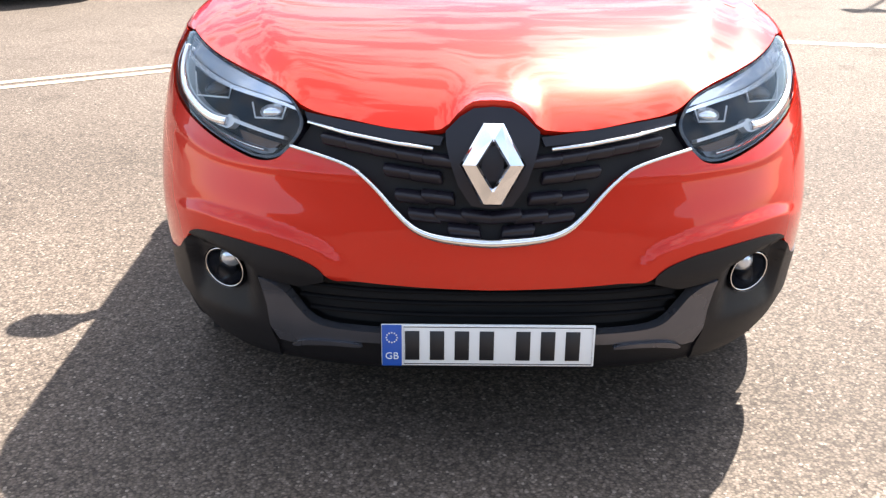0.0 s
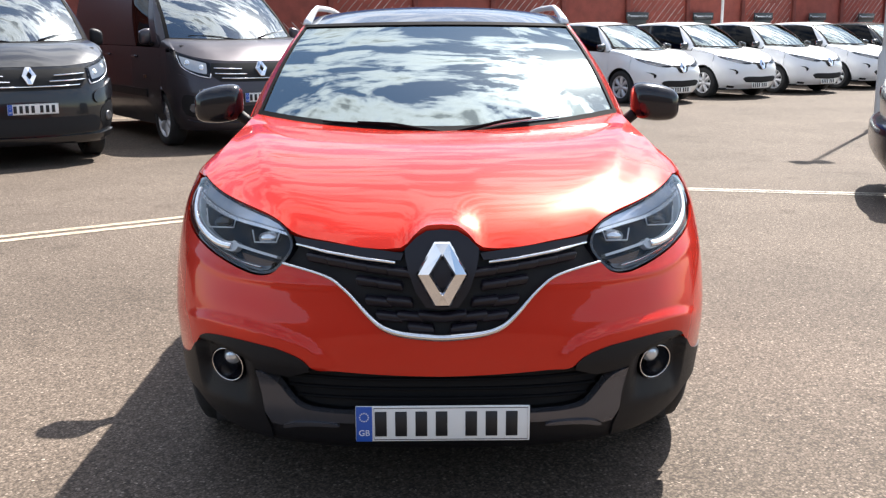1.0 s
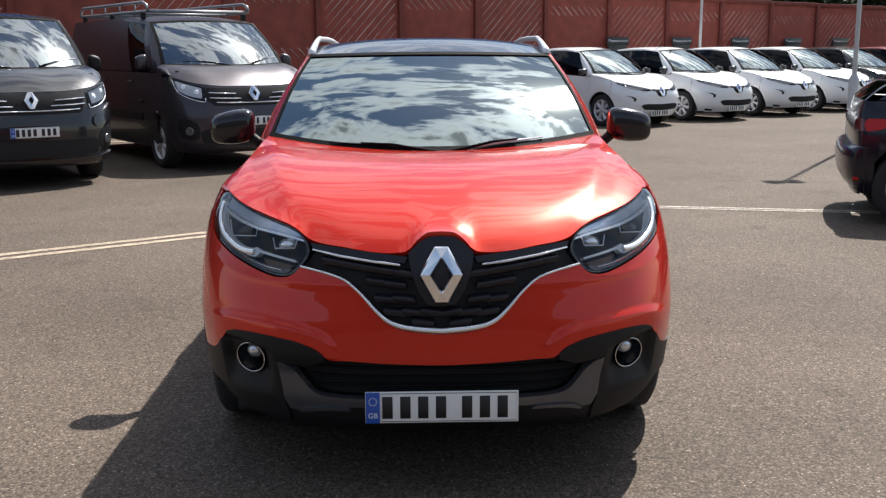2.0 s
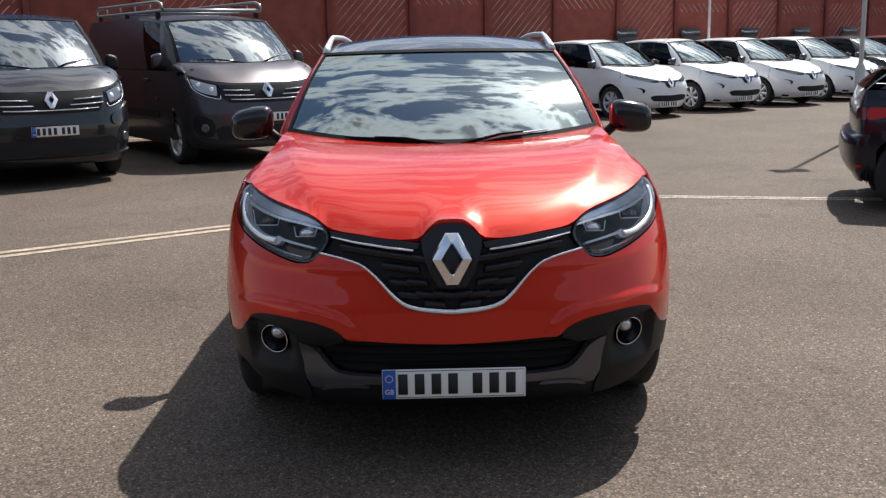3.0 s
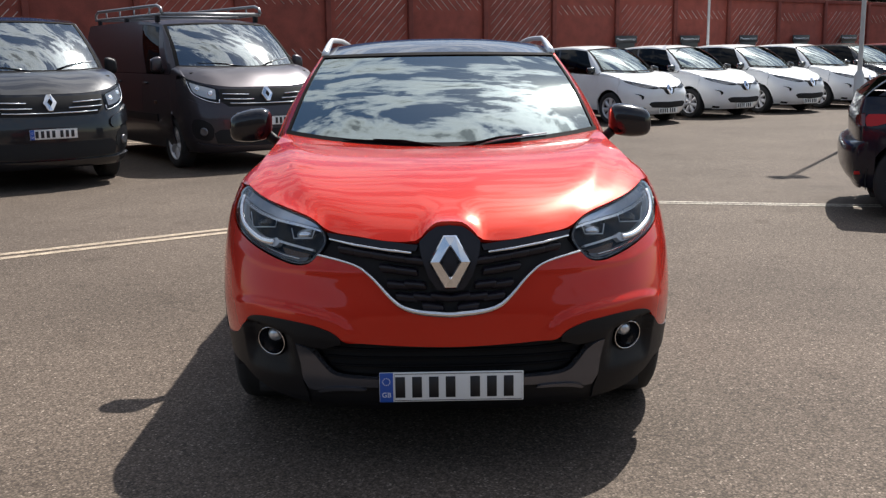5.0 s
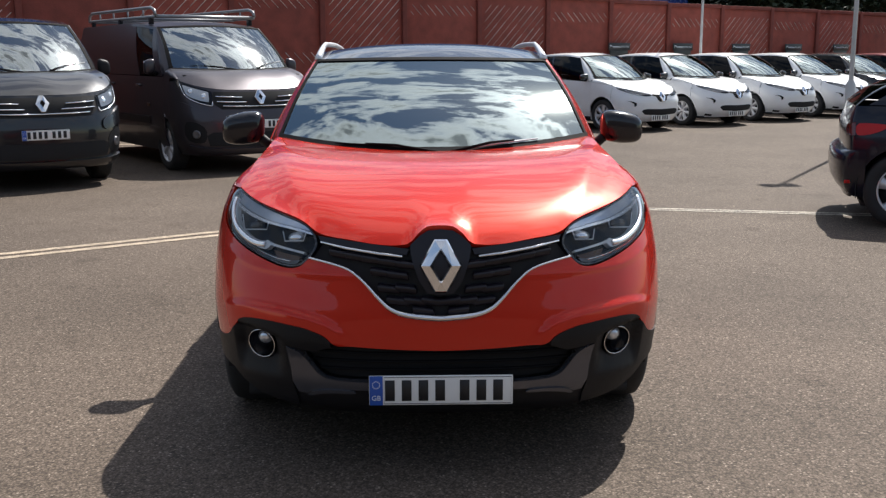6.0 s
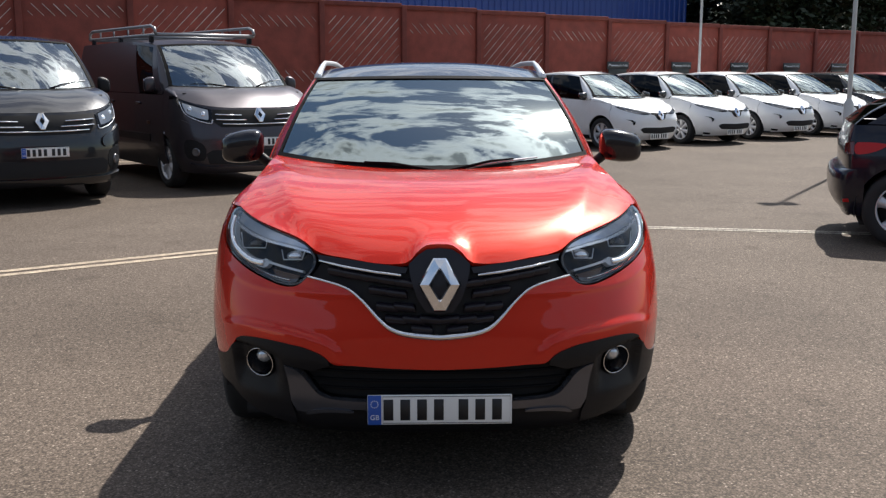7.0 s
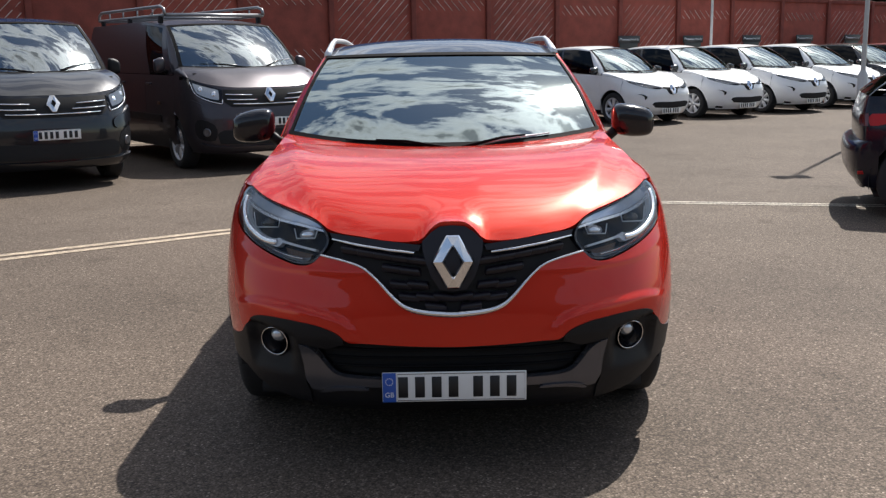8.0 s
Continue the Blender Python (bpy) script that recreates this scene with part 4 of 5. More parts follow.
    sk = front_panel(S, "skid_plate", [mirror(half)], SKID, root, "satin grey skid plate under the bumper", lift=.008, depth=.03)
    for s in (1, -1):
        o = rounded([(.135, .308), (.145, .320), (.20, .321), (.25, .315), (.278, .298), (.270, .290), (.245, .301), (.19, .310)], 2, True)
        front_panel(S, "skid_lip", [[(s * u, z) for u, z in o]], SKID, sk, lift=.016, depth=.012)
    front_panel(S, "under_lip", [mirror([(0, .325), (.20, .322), (.28, .30), (.325, .30), (.345, .215), (.34, .19), (0, .19)])], PLASTIC, root, lift=-.004)
    number_plate(root, (0, .001, .325))
    # headlamps
    for s in (1, -1):
        sgn = lambda o: [(s * u, z) for u, z in o]
        h = front_panel(S, "headlamp", [sgn(lamp)], LAMPBLACK, root, "clear headlamp with white light guide", lift=-.05, depth=-.045)
        front_panel(S, "lens", [sgn(lamp)], LENS, h, lift=.0, depth=0)
        front_panel(S, "gasket", [sgn(lamp), sgn([(.54 + (u - .54) * .972, .864 + (z - .864) * .945) for u, z in lamp])], GLOSSBLACK, h, lift=-.004, depth=.01)
        front_panel(S, "upper_cover", [sgn([(.745, .989), (.653, .973), (.557, .955), (.46, .935), (.375, .915), (.342, .902), (.316, .886), (.342, .890), (.398, .899), (.486, .909), (.590, .928), (.720, .955)])], LAMPSATIN, h, lift=-.008)
        front_panel(S, "upper_reflector", [sgn([(.725, .953), (.590, .926), (.486, .907), (.398, .897), (.342, .888), (.306, .878), (.306, .872), (.342, .880), (.398, .888), (.486, .897), (.590, .913), (.710, .938)])], LAMPCHROME, h, lift=-.006)
        front_panel(S, "light_guide", [sgn(rounded([(.752, .955), (.728, .900), (.662, .851), (.560, .820), (.485, .806), (.464, .812), (.455, .829), (.474, .843), (.488, .834), (.539, .838), (.610, .858), (.678, .887), (.708, .922), (.735, .955)], 1, True))], DRL, h, lift=-.010)
        front_panel(S, "outer_rim", [sgn([(.762, .962), (.768, .935), (.748, .904), (.702, .870), (.632, .841), (.540, .811), (.540, .803), (.645, .831), (.725, .861), (.775, .898), (.797, .935), (.785, .972)])], DARKALLOY, h, lift=-.012, cell=(.015, .015))
        part("guide_core", tube([P(s * u, z, -.006) for u, z in rounded([(.742, .958), (.722, .912), (.672, .869), (.60, .841), (.53, .822), (.478, .822)])], .011, 10), LAMPCHROME, h, "bright light guide")
        part("rim_line", tube([P(s * u, z, -.004) for u, z in rounded([(.772, .965), (.785, .935), (.762, .902), (.70, .864), (.62, .834), (.53, .806), (.43, .784), (.36, .776)])], .0035, 6), CHROME, h)
        front_panel(S, "marker_line", [sgn([(.467, .835), (.325, .813), (.325, .806), (.467, .826)])], DRL, h, lift=-.008)
        front_panel(S, "lower_bezel", [sgn([(.62, .828), (.54, .800), (.431, .775), (.37, .766), (.343, .772), (.335, .785), (.36, .781), (.431, .790), (.53, .810), (.60, .834)])], DARKALLOY, h, lift=-.014)
        for o, k in (([(.645, .912), (.489, .899), (.488, .876), (.605, .862)], 0), ([(.418, .877), (.335, .879), (.338, .851), (.402, .844)], 1)):
            cu, cz = sum(p[0] for p in o) / 4, sum(p[1] for p in o) / 4
            f = part("projector", tube([P(s * u, z, -.008) for u, z in (o[1], o[2], o[3], o[0])], .0026, 6), DRL, h)
            ball = bmesh.new()
            bmesh.ops.create_uvsphere(ball, u_segments=24, v_segments=14, radius=.030)
            bmesh.ops.scale(ball, vec=(1.25, .8, .72), verts=ball.verts)
            ob = part("projector_lens", ball, LAMPCHROME if k else GLOSSBLACK, f, "bright lamp reflector" if k else "dark projector lens")
            ob.location = P(s * cu, cz + .004, -.034)
        front_panel(S, "amber_reflector", [sgn([(.45, .812), (.338, .797), (.352, .780), (.431, .790)])], AMBER, h, lift=-.024, depth=.01)
        mirror_half("door_mirror", root, s, (.935, 1.56, 1.162), (.104, .078, .080), MIRRORBLACK, (.80, 1.60, 1.06))
        # roof rail
        pts = []
        for k in range(25):
            y = 2.035 + 1.80 * k / 24
            hgt = min(1, (k / 6) ** .75, ((24 - k) / 4) ** .6) if 0 < k < 24 else 0
            e = S.rim(max(0, (y - 2.03) / (4.02 - 2.03)))
            pts.append((s * (e.x - .004), y, e.z + .006 + .034 * hgt))
        part("roof_rail", tube(pts, [.013 + .006 * max(0, 1 - k / 5) for k in range(25)], 10, flat=1.15), SATIN, root, "satin aluminium roof rail")
    screen_border(S, root, .016)
    # scuttle, wipers, mirror behind the glass
    rows = [[S.cowl(i / 12 - 1) + Vector((0, dy, dz)) for i in range(25)] for dy, dz in ((-.055, -.03), (-.03, -.012), (-.005, .003), (.020, .020))]
    part("scuttle", thick(loft(rows), .01), SCUTTLE, root, "black plastic scuttle panel")
    c = lambda k, t, o=.012: S.cowl(k).lerp(S.head(k), t) + Vector((0, -.7, .7)) * (.035 * math.sin(math.pi * t) + o)
    wiper(root, c(.06, -.03), c(-.62, .015), SCUTTLE)
    wiper(root, c(.10, -.02), c(.66, .040), SCUTTLE, SATIN)
    part("rear_view_mirror", box(.22, .03, .07, tuple(c(0, .80, -.09)), .012), GLOSSBLACK, root)
    return root


red_crossover(pose(0, 0, 0, 0, 0, 2.0))


# ---------------------------------------------------------------- the other vehicles
VAN = dict(
    nose=[(.2, .10), (.3, .03), (.45, .0), (.62, .0), (.78, .015), (.92, .05), (1.02, .09), (1.12, .15), (1.2, .23)],
    half=[(.2, .86), (.4, .95), (.7, .975), (1.0, .97), (1.2, .955), (1.3, .94)],
    power=[(.3, 3.3), (.8, 3.1), (1.1, 2.8)], reach=.72, length=5.0, taper=.05,
    lip=[(0, 1.075), (.2, 1.08), (.36, 1.10), (.5, 1.125), (.66, 1.165), (.78, 1.20)],
    cowl_mid=(0, .66, 1.335), cowl_end=(.87, .98, 1.355), head_mid=(0, 1.48, 1.925), head_end=(.76, 1.64, 1.895),
    rise=1.7, sculpt=.012, shoulder=[(.4, 1.20), (.9, 1.235), (1.5, 1.24), (5.0, 1.25)],
    roof_half=[(1.64, .76), (2.3, .81), (5.0, .81)], roof_z=[(1.64, 1.895), (2.2, 1.955), (3.5, 1.965), (5.0, 1.945)], roof_end=4.80, crown=.04,
    waist=(1.02, 4.82), axles=(1.0, 4.08), wheel=.335, track=.84, sill=.24, ground=.22, wing_y=.76, wing_z=1.18)
HATCH = dict(
    nose=[(.2, .12), (.3, .03), (.45, .0), (.6, .0), (.7, .03), (.8, .10), (.9, .22), (.98, .36)],
    half=[(.2, .78), (.35, .84), (.6, .865), (.8, .86), (.95, .83), (1.1, .78)],
    power=[(.3, 2.8), (.6, 2.7), (.8, 2.4), (1.0, 2.2)], reach=.85, length=4.08, taper=.24,
    lip=[(0, .735), (.1, .745), (.25, .785), (.42, .83), (.6, .872), (.74, .90)],
    cowl_mid=(0, .86, 1.005), cowl_end=(.735, 1.20, 1.04), head_mid=(0, 1.72, 1.505), head_end=(.565, 1.84, 1.475),
    rise=1.6, sculpt=.008, shoulder=[(.5, .90), (1.0, .955), (2.0, 1.0), (3.7, 1.07)],
    roof_half=[(1.8, .55), (2.6, .56), (3.7, .50)], roof_z=[(1.84, 1.475), (2.3, 1.515), (3.0, 1.50), (3.7, 1.42)], roof_end=3.66, crown=.045,
    waist=(1.24, 3.86), axles=(.84, 3.43), wheel=.315, track=.745, sill=.20, ground=.18, wing_y=.60, wing_z=.885)
LOW_HATCH = dict(HATCH, length=4.06, taper=.13, head_mid=(0, 1.78, 1.41), head_end=(.55, 1.90, 1.385), cowl_mid=(0, .98, .98), cowl_end=(.70, 1.28, 1.01),
            roof_z=[(1.9, 1.385), (2.3, 1.41), (2.9, 1.385), (3.4, 1.31)], roof_end=3.38, waist=(1.34, 3.80), axles=(.83, 3.47), wheel=.335)


def plain_front(S, root, paint, lamp, grille, lower, emblem, plate_at, lamp_fill=LAMPBLACK, bars=(), fog=None, bumper=None, plate_strip=True, inner=LAMPBLACK, bowls=(0,)):
    """The front face of a vehicle: skin, lamps, grilles, emblem and plate. Outlines are right halves in (u, z)."""
    lip = [(u, z - .005) for u, z in rounded(S.lip, 1) if S.shell(u, z)[1] < S.wing_y - .01]
    R = S.wheel + .055
    ar = [(S.u_at(y, z), z) for y, z in arch(S, S.axles[0], R, S.sill) if y < S.wing_y - .006]
    za = arch_top(S, S.axles[0], R, S.wing_y - .002)
    ar.append((S.u_at(S.wing_y - .002, za), za))
    side = [(S.u_at(S.wing_y - .002, z), z) for z in (S.wing_z, (S.wing_z + ar[-1][1]) / 2)]
    half = lip + side + list(reversed(ar)) + [(.55, S.sill), (.3, S.sill), (0, S.sill)]
    front_panel(S, "front_bumper", [mirror(half)], paint, root, cell=(.05, .05), depth=.03)
    if bumper:
        front_panel(S, "bumper_insert", [mirror(bumper)], PLASTIC, root, "black plastic bumper", lift=.006, cell=(.05, .05))
    if grille:
        g = front_panel(S, "grille", [mirror(grille)], DARK, root, "black grille", lift=.006, cell=(.04, .04))
        for pts in bars:
            for s in (1, -1):
                part("trim_bar", tube([Vector(S.shell(s * u, z)) + shell_normal(S, s * u, z) * .016 for u, z in pts], .009, 6), CHROME, g)
    if lower:
        front_panel(S, "lower_grille", [mirror(lower)], DARK, root, lift=.006, cell=(.04, .04))
    for s in (1, -1):
        o = [(s * u, z) for u, z in rounded(lamp, 1, True)]
        h = front_panel(S, "headlamp", [o], lamp_fill, root, "clear headlamp", lift=.003, cell=(.04, .03))
        front_panel(S, "lens", [o], LENS, h, lift=.012, depth=0, cell=(.04, .03))
        cu, cz = sum(p[0] for p in lamp) / len(lamp), sum(p[1] for p in lamp) / len(lamp)
        front_panel(S, "lamp_inner", [[(cu * s + (u - cu * s) * .80, cz + (z - cz) * .66) for u, z in o]], inner, h, lift=.006, cell=(.04, .03), depth=.002)
        on = lambda u, z, up: Vector(S.shell(u, z)) + shell_normal(S, u, z) * up
        low = [p for p in o if p[1] < cz + (abs(p[0]) - cu) * .5]
        low.sort(key=lambda p: abs(p[0]))
        part("bright_edge", tube([on(u * .985 + cu * s * .015, z + .008, .010) for u, z in low], .006, 6), CHROME, h)
        for du in bowls:
            b = bmesh.new()
            bmesh.ops.create_uvsphere(b, u_segments=16, v_segments=10, radius=.058 if len(bowls) > 1 else .045)
            ob = part("reflector", b, LAMPCHROME, h)
            ob.location = on(s * (cu + du), cz + du * .35, -.040)
        if fog:
            p, n = Vector(S.shell(s * fog[0], fog[1])), shell_normal(S, s * fog[0], fog[1])
            f = part("fog_lamp", move(lathe([(.001, -.012), (.035, -.012), (.05, -.016), (.055, .0)], 20, "y"), facing(p + n * .004, n)), DARKALLOY, root, "round fog lamp")
    z = emblem[0]
    p, n = Vector(S.shell(0, z)), shell_normal(S, 0.0005, z)
    lozenge(root, p + n * .02, emblem[1], emblem[1] * .8, tilt=-math.asin(max(-1, min(1, n.z))), core=.72)
    number_plate(root, (0, S.shell(0, plate_at)[1] - .022, plate_at), strip=plate_strip)


def van(name, m, paint, label, rack=False, notice=""):
    S = Shape(**VAN)
    root = thing(name, m, label, "van", "parked vans")
    common_body(S, root, paint, paint, [(.03, .235)], glass=DARKTINT, screen=VANSCREEN, door_lines=(2.05, 3.2), rim_mat=ALLOY, spokes=6)
    cabin(S, root, ((.45, 1.25),), .62)
    part("cab_wall", box(1.5, .04, 1.15, (0, 2.25, 1.2), .01), CABIN, root)
    lamp = [(.352, 1.045), (.36, 1.06), (.50, 1.105), (.66, 1.158), (.768, 1.194), (.772, 1.17), (.745, 1.06), (.70, .985), (.52, .905), (.37, .868), (.352, .875)]
    grille = [(0, 1.045), (.2, 1.05), (.345, 1.055), (.355, .98), (.34, .90), (.26, .835), (0, .825)]
    bars = ([(.09, .975), (.2, .982), (.32, .99)], [(.06, .915), (.2, .92), (.31, .928)], [(0, .862), (.12, .864), (.25, .872)])
    plain_front(S, root, paint, lamp, grille, [(0, .535), (.36, .545), (.44, .50), (.42, .37), (0, .35)], (.975, .20), .635, LAMPBLACK, bars, (.58, .52),
                inner=LAMPGREY, bowls=(-.10, .07))
    for s in (1, -1):
        front_panel(S, "lamp_tail", [[(s * u, z) for u, z in ((.765, 1.196), (.84, 1.222), (.92, 1.236), (.87, 1.19), (.80, 1.10), (.755, 1.06))]], GLOSSBLACK, root, "dark pointed tail of the headlamp", lift=.006, cell=(.04, .04))
        front_panel(S, "fog_recess", [[(s * u, z) for u, z in rounded([(.43, .60), (.60, .685), (.77, .67), (.77, .45), (.58, .40), (.45, .42)], 1, True)]], PLASTIC, root, lift=.004, cell=(.05, .05))
        front_panel(S, "bumper_brow", [[(s * u, z) for u, z in rounded([(.38, .795), (.56, .845), (.76, .93), (.79, .90), (.77, .74), (.60, .715), (.42, .66), (.36, .70)], 1, True)]], paint, root, lift=.022, depth=.03, cell=(.05, .04))
        mirror_half("door_mirror", root, s, (1.050, 1.22, 1.37), (.078, .06, .100), paint if rack else PLASTIC, (.93, 1.25, 1.26))
        side_panel(S, "side_rubbing_strip", [(1.45, .60), (4.7, .60), (4.7, .70), (1.45, .70)], PLASTIC, root, s, lift=.012)
        part("side_marker", box(.012, .09, .045, (s * .985, 1.5, .86), .004), AMBER, root)
    front_panel(S, "lower_lip", [mirror([(0, .335), (.42, .345), (.60, .365), (.70, .385), (.70, .335), (.60, .305), (.42, .29), (0, .28)])], paint, root, lift=.03, depth=.03, cell=(.05, .03))
    c = lambda k, t, o=.012: S.cowl(k).lerp(S.head(k), t) + Vector((0, -.7, .7)) * (.035 * math.sin(math.pi * t) + o)
    rows = [[S.cowl(i / 12 - 1) + Vector((0, dy, dz)) for i in range(25)] for dy, dz in ((-.06, -.03), (-.03, -.010), (.005, .003), (.06, .045))]
    part("scuttle", thick(loft(rows), .01), SCUTTLE, root)
    wiper(root, c(-.05, -.02), c(-.72, .05))
    wiper(root, c(.30, .0), c(.88, .12), GLOSSBLACK, SATIN)
    screen_border(S, root)
    if notice:
        n = part("notice", box(.42, .004, .20, bevel=.001, segments=1), PAPER, root, "white paper notice behind the windscreen")
        q = S.cowl(.12).lerp(S.head(.12), .62)
        n.matrix_local = Matrix.Translation(q + Vector((0, .05, -.03))) @ Matrix.Rotation(radians(-52), 4, "X")
        if notice == "bars":
            for i in range(7):
                part("bar", box(.03, .003, .06, (-.14 + .046 * i, -.004, 0)), INK, n)
        else:
            lettering(n, notice, .13, (0, -.005, 0), INK)
    if rack:
        roof_rack(S, root)
    return root


def roof_rack(S, root):
    """Tubes on the roof: two low rails, cross bars with feet, and a raised rail at each side."""
    z = 2.035
    rk = part("roof_rack", tube([(-.72, 1.75, z + .015), (.72, 1.75, z + .015)], .026, 8), TUBE, root, "grey metal tube roof rack")
    for y in (2.45, 3.2, 3.95, 4.6):
        part("cross_bar", tube([(-.74, y, z), (.74, y, z)], .02, 8), TUBE, rk)
    for s in (1, -1):
        part("side_bar", tube([(s * .74, 1.75, z + .01), (s * .74, 4.7, z + .01)], .022, 8), TUBE, rk)
        up = [(s * .74, 1.72, z + .03), (s * .74, 1.76, z + .10), (s * .74, 1.90, z + .135), (s * .74, 3.0, z + .135), (s * .74, 4.55, z + .135), (s * .74, 4.68, z + .09), (s * .74, 4.70, z + .01)]
        part("raised_rail", tube(up, .022, 8), TUBE, rk)
        for y in (2.2, 2.85, 3.5, 4.15):
            part("upright", tube([(s * .74, y, z), (s * .74, y, z + .13)], .013, 6), TUBE, rk)
        for y in (1.9, 3.2, 4.5):
            part("foot", box(.05, .09, .10, (s * .74, y, z - .045), .01), PLASTIC, rk)


def hatchback(m, paint, label, group, spec=HATCH, rim=ALLOY, rear=False, roof=None):
    S = Shape(**spec)
    root = thing("hatchback_car", m, label, "car", group)
    common_body(S, root, paint, roof or paint, [(.0, .44), (.465, .80)], glass=DARKTINT, pillar=GLOSSBLACK, door_lines=(2.25, 3.12), rim_mat=rim, spokes=5 if rear else 7)
    cabin(S, root, ((.42, .88), (1.2, .90)), .38)
    lamp = [(.11, .722), (.26, .768), (.44, .814), (.60, .852), (.70, .872), (.66, .826), (.50, .762), (.33, .716), (.20, .696)]
    plain_front(S, root, paint, lamp, [(0, .730), (.05, .734), (.12, .740), (.13, .712), (.07, .695), (.045, .63), (.02, .595), (0, .59)], [(0, .445), (.20, .455), (.27, .445), (.31, .41), (.25, .345), (0, .325)], (.685, .21), .275,
                LAMPBLACK, (), None, plate_strip=False, inner=DARKALLOY)
    for s in (1, -1):
        front_panel(S, "running_lamp", [[(s * u, z) for u, z in [(.40, .565), (.46, .600), (.58, .615), (.50, .590), (.45, .560), (.44, .500), (.405, .520)]]], GLOSSBLACK, root, lift=.006, cell=(.05, .05))
        front_panel(S, "sill_blade", [[(s * u, z) for u, z in ((.45, .26), (.60, .275), (.60, .235), (.45, .225))]], PLASTIC, root, lift=.005, cell=(.06, .05))
        mirror_half("door_mirror", root, s, (.905, 1.34, 1.07), (.095, .07, .062), GLOSSBLACK, (.76, 1.40, 1.0))
        side_panel(S, "sill_trim", [(1.22, .20), (3.05, .20), (3.05, .29), (1.22, .27)], PLASTIC, root, s, lift=.008)
    screen_border(S, root)
    rows = [[S.cowl(i / 12 - 1) + Vector((0, dy, dz)) for i in range(25)] for dy, dz in ((-.06, -.03), (-.03, -.010), (.005, .003), (.06, .045))]
    part("scuttle", thick(loft(rows), .01), SCUTTLE, root)
    c = lambda k, t, o=.012: S.cowl(k).lerp(S.head(k), t) + Vector((0, -.7, .7)) * (.035 * math.sin(math.pi * t) + o)
    wiper(root, c(.05, -.02), c(-.62, .05))
    if rear:
        yb = S.length - S.tail
        for s in (1, -1):
            lampo = rounded([(3.62, .905), (3.72, .916), (3.80, .918), (3.896, .914), (3.896, .816), (3.84, .810), (3.75, .830), (3.66, .868)], 1, True)
            lamp_ob = side_panel(S, "tail_lamp", lampo, REDLENS, root, s, "red tail lamp wrapping round the corner", lift=.010, cell=(.05, .04))
            wrap = patch([[(s * a, z) for a, z in ((.995, .922), (.86, .918), (.70, .905), (.66, .865), (.72, .822), (.86, .812), (.995, .810))]], lambda a, z: tail_point(S, a, z, .010), (.04, .03), .015)
            part("inner_lamp", wrap, DARKREDLENS, lamp_ob)
            part("reflector", box(.016, .09, .03, (s * (S.side(3.88, .40)[0] + .004), 3.925, .40), .005, turn=Matrix.Rotation(-s * radians(28), 4, "Z")), REDLENS, root)
        r = [[(x * .52, S.roof_end - .05 + dy, 1.335 + dz - .02 * x * x) for x in [i / 6 - 1 for i in range(13)]] for dy, dz in ((0, 0), (.10, .005), (.22, -.012), (.225, -.03), (.10, -.04))]
        part("spoiler", thick(loft(r), .012), paint, root)
        part("rear_wiper", tube([(0, yb + .04, 1.09), (-.30, yb - .04, 1.16)], .010, 6), GLOSSBLACK, root)
        rows = []
        for z, dy in ((.680, .075), (.672, .120), (.655, .155), (.62, .172), (.56, .178), (.48, .172), (.40, .155), (.34, .120), (.29, .06), (.265, -.02)):
            x = S.side(yb - .02, z)[0] + .012
            arc = [(x * math.copysign(abs(math.sin(k * math.pi / 2)) ** .8, k), yb - .02 + (.02 + dy) * max(0, math.cos(k * math.pi / 2)) ** .62, z) for k in [i / 16 - 1 for i in range(33)]]
            lead = [(S.side(y, z)[0] + .010, y, z) for y in (yb - .10, yb - .07, yb - .045)]
            rows.append([(-a, b, c) for a, b, c in lead] + arc + list(reversed(lead)))
        part("rear_bumper", thick(loft(rows), .02), paint, root)
    return root


van("panel_van", pose(-4.55, 7.98, 0, 0, 0, 35), GREY, "dark grey panel van parked on the asphalt", notice="SOLD")
van("panel_van", pose(-2.44, 9.88, 0, 0, 0, 36), SILVERGREY, "dark mauve grey panel van with a tube roof rack", rack=True, notice="bars")
first = hatchback(pose(4.24, 17.06, 0, 0, 0, 35), WHITE, "white electric hatchback parked in a row by the fence", "cars parked along the fence")
for x, y in ((6.19, 18.62), (8.10, 20.1), (10.05, 21.7)):
    copy_thing(first, pose(x, y, 0, 0, 0, 35))
hatchback(pose(12.0, 23.3, 0, 0, 0, 35), BLACKPAINT, "black hatchback parked beside the white row", "cars parked along the fence")
hatchback(pose(14.0, 24.9, 0, 0, 0, 35), DARKRED, "dark red hatchback at the end of the row", "cars parked along the fence")
hatchback(pose(7.56, 5.10, 0, 0, 0, 72), NAVY, "dark navy hatchback seen from its rear corner", "", LOW_HATCH, rear=True)


# ---------------------------------------------------------------- behind the cars
ROW = radians(33)
E1, E2 = Vector((math.cos(ROW), math.sin(ROW), 0)), Vector((-math.sin(ROW), math.cos(ROW), 0))
FENCE0 = Vector((-1.0, 20.2, 0))
PANEL = 2.06


def fence_point(a, b, z):
    return FENCE0 + E1 * a + E2 * b + Vector((0, 0, z))


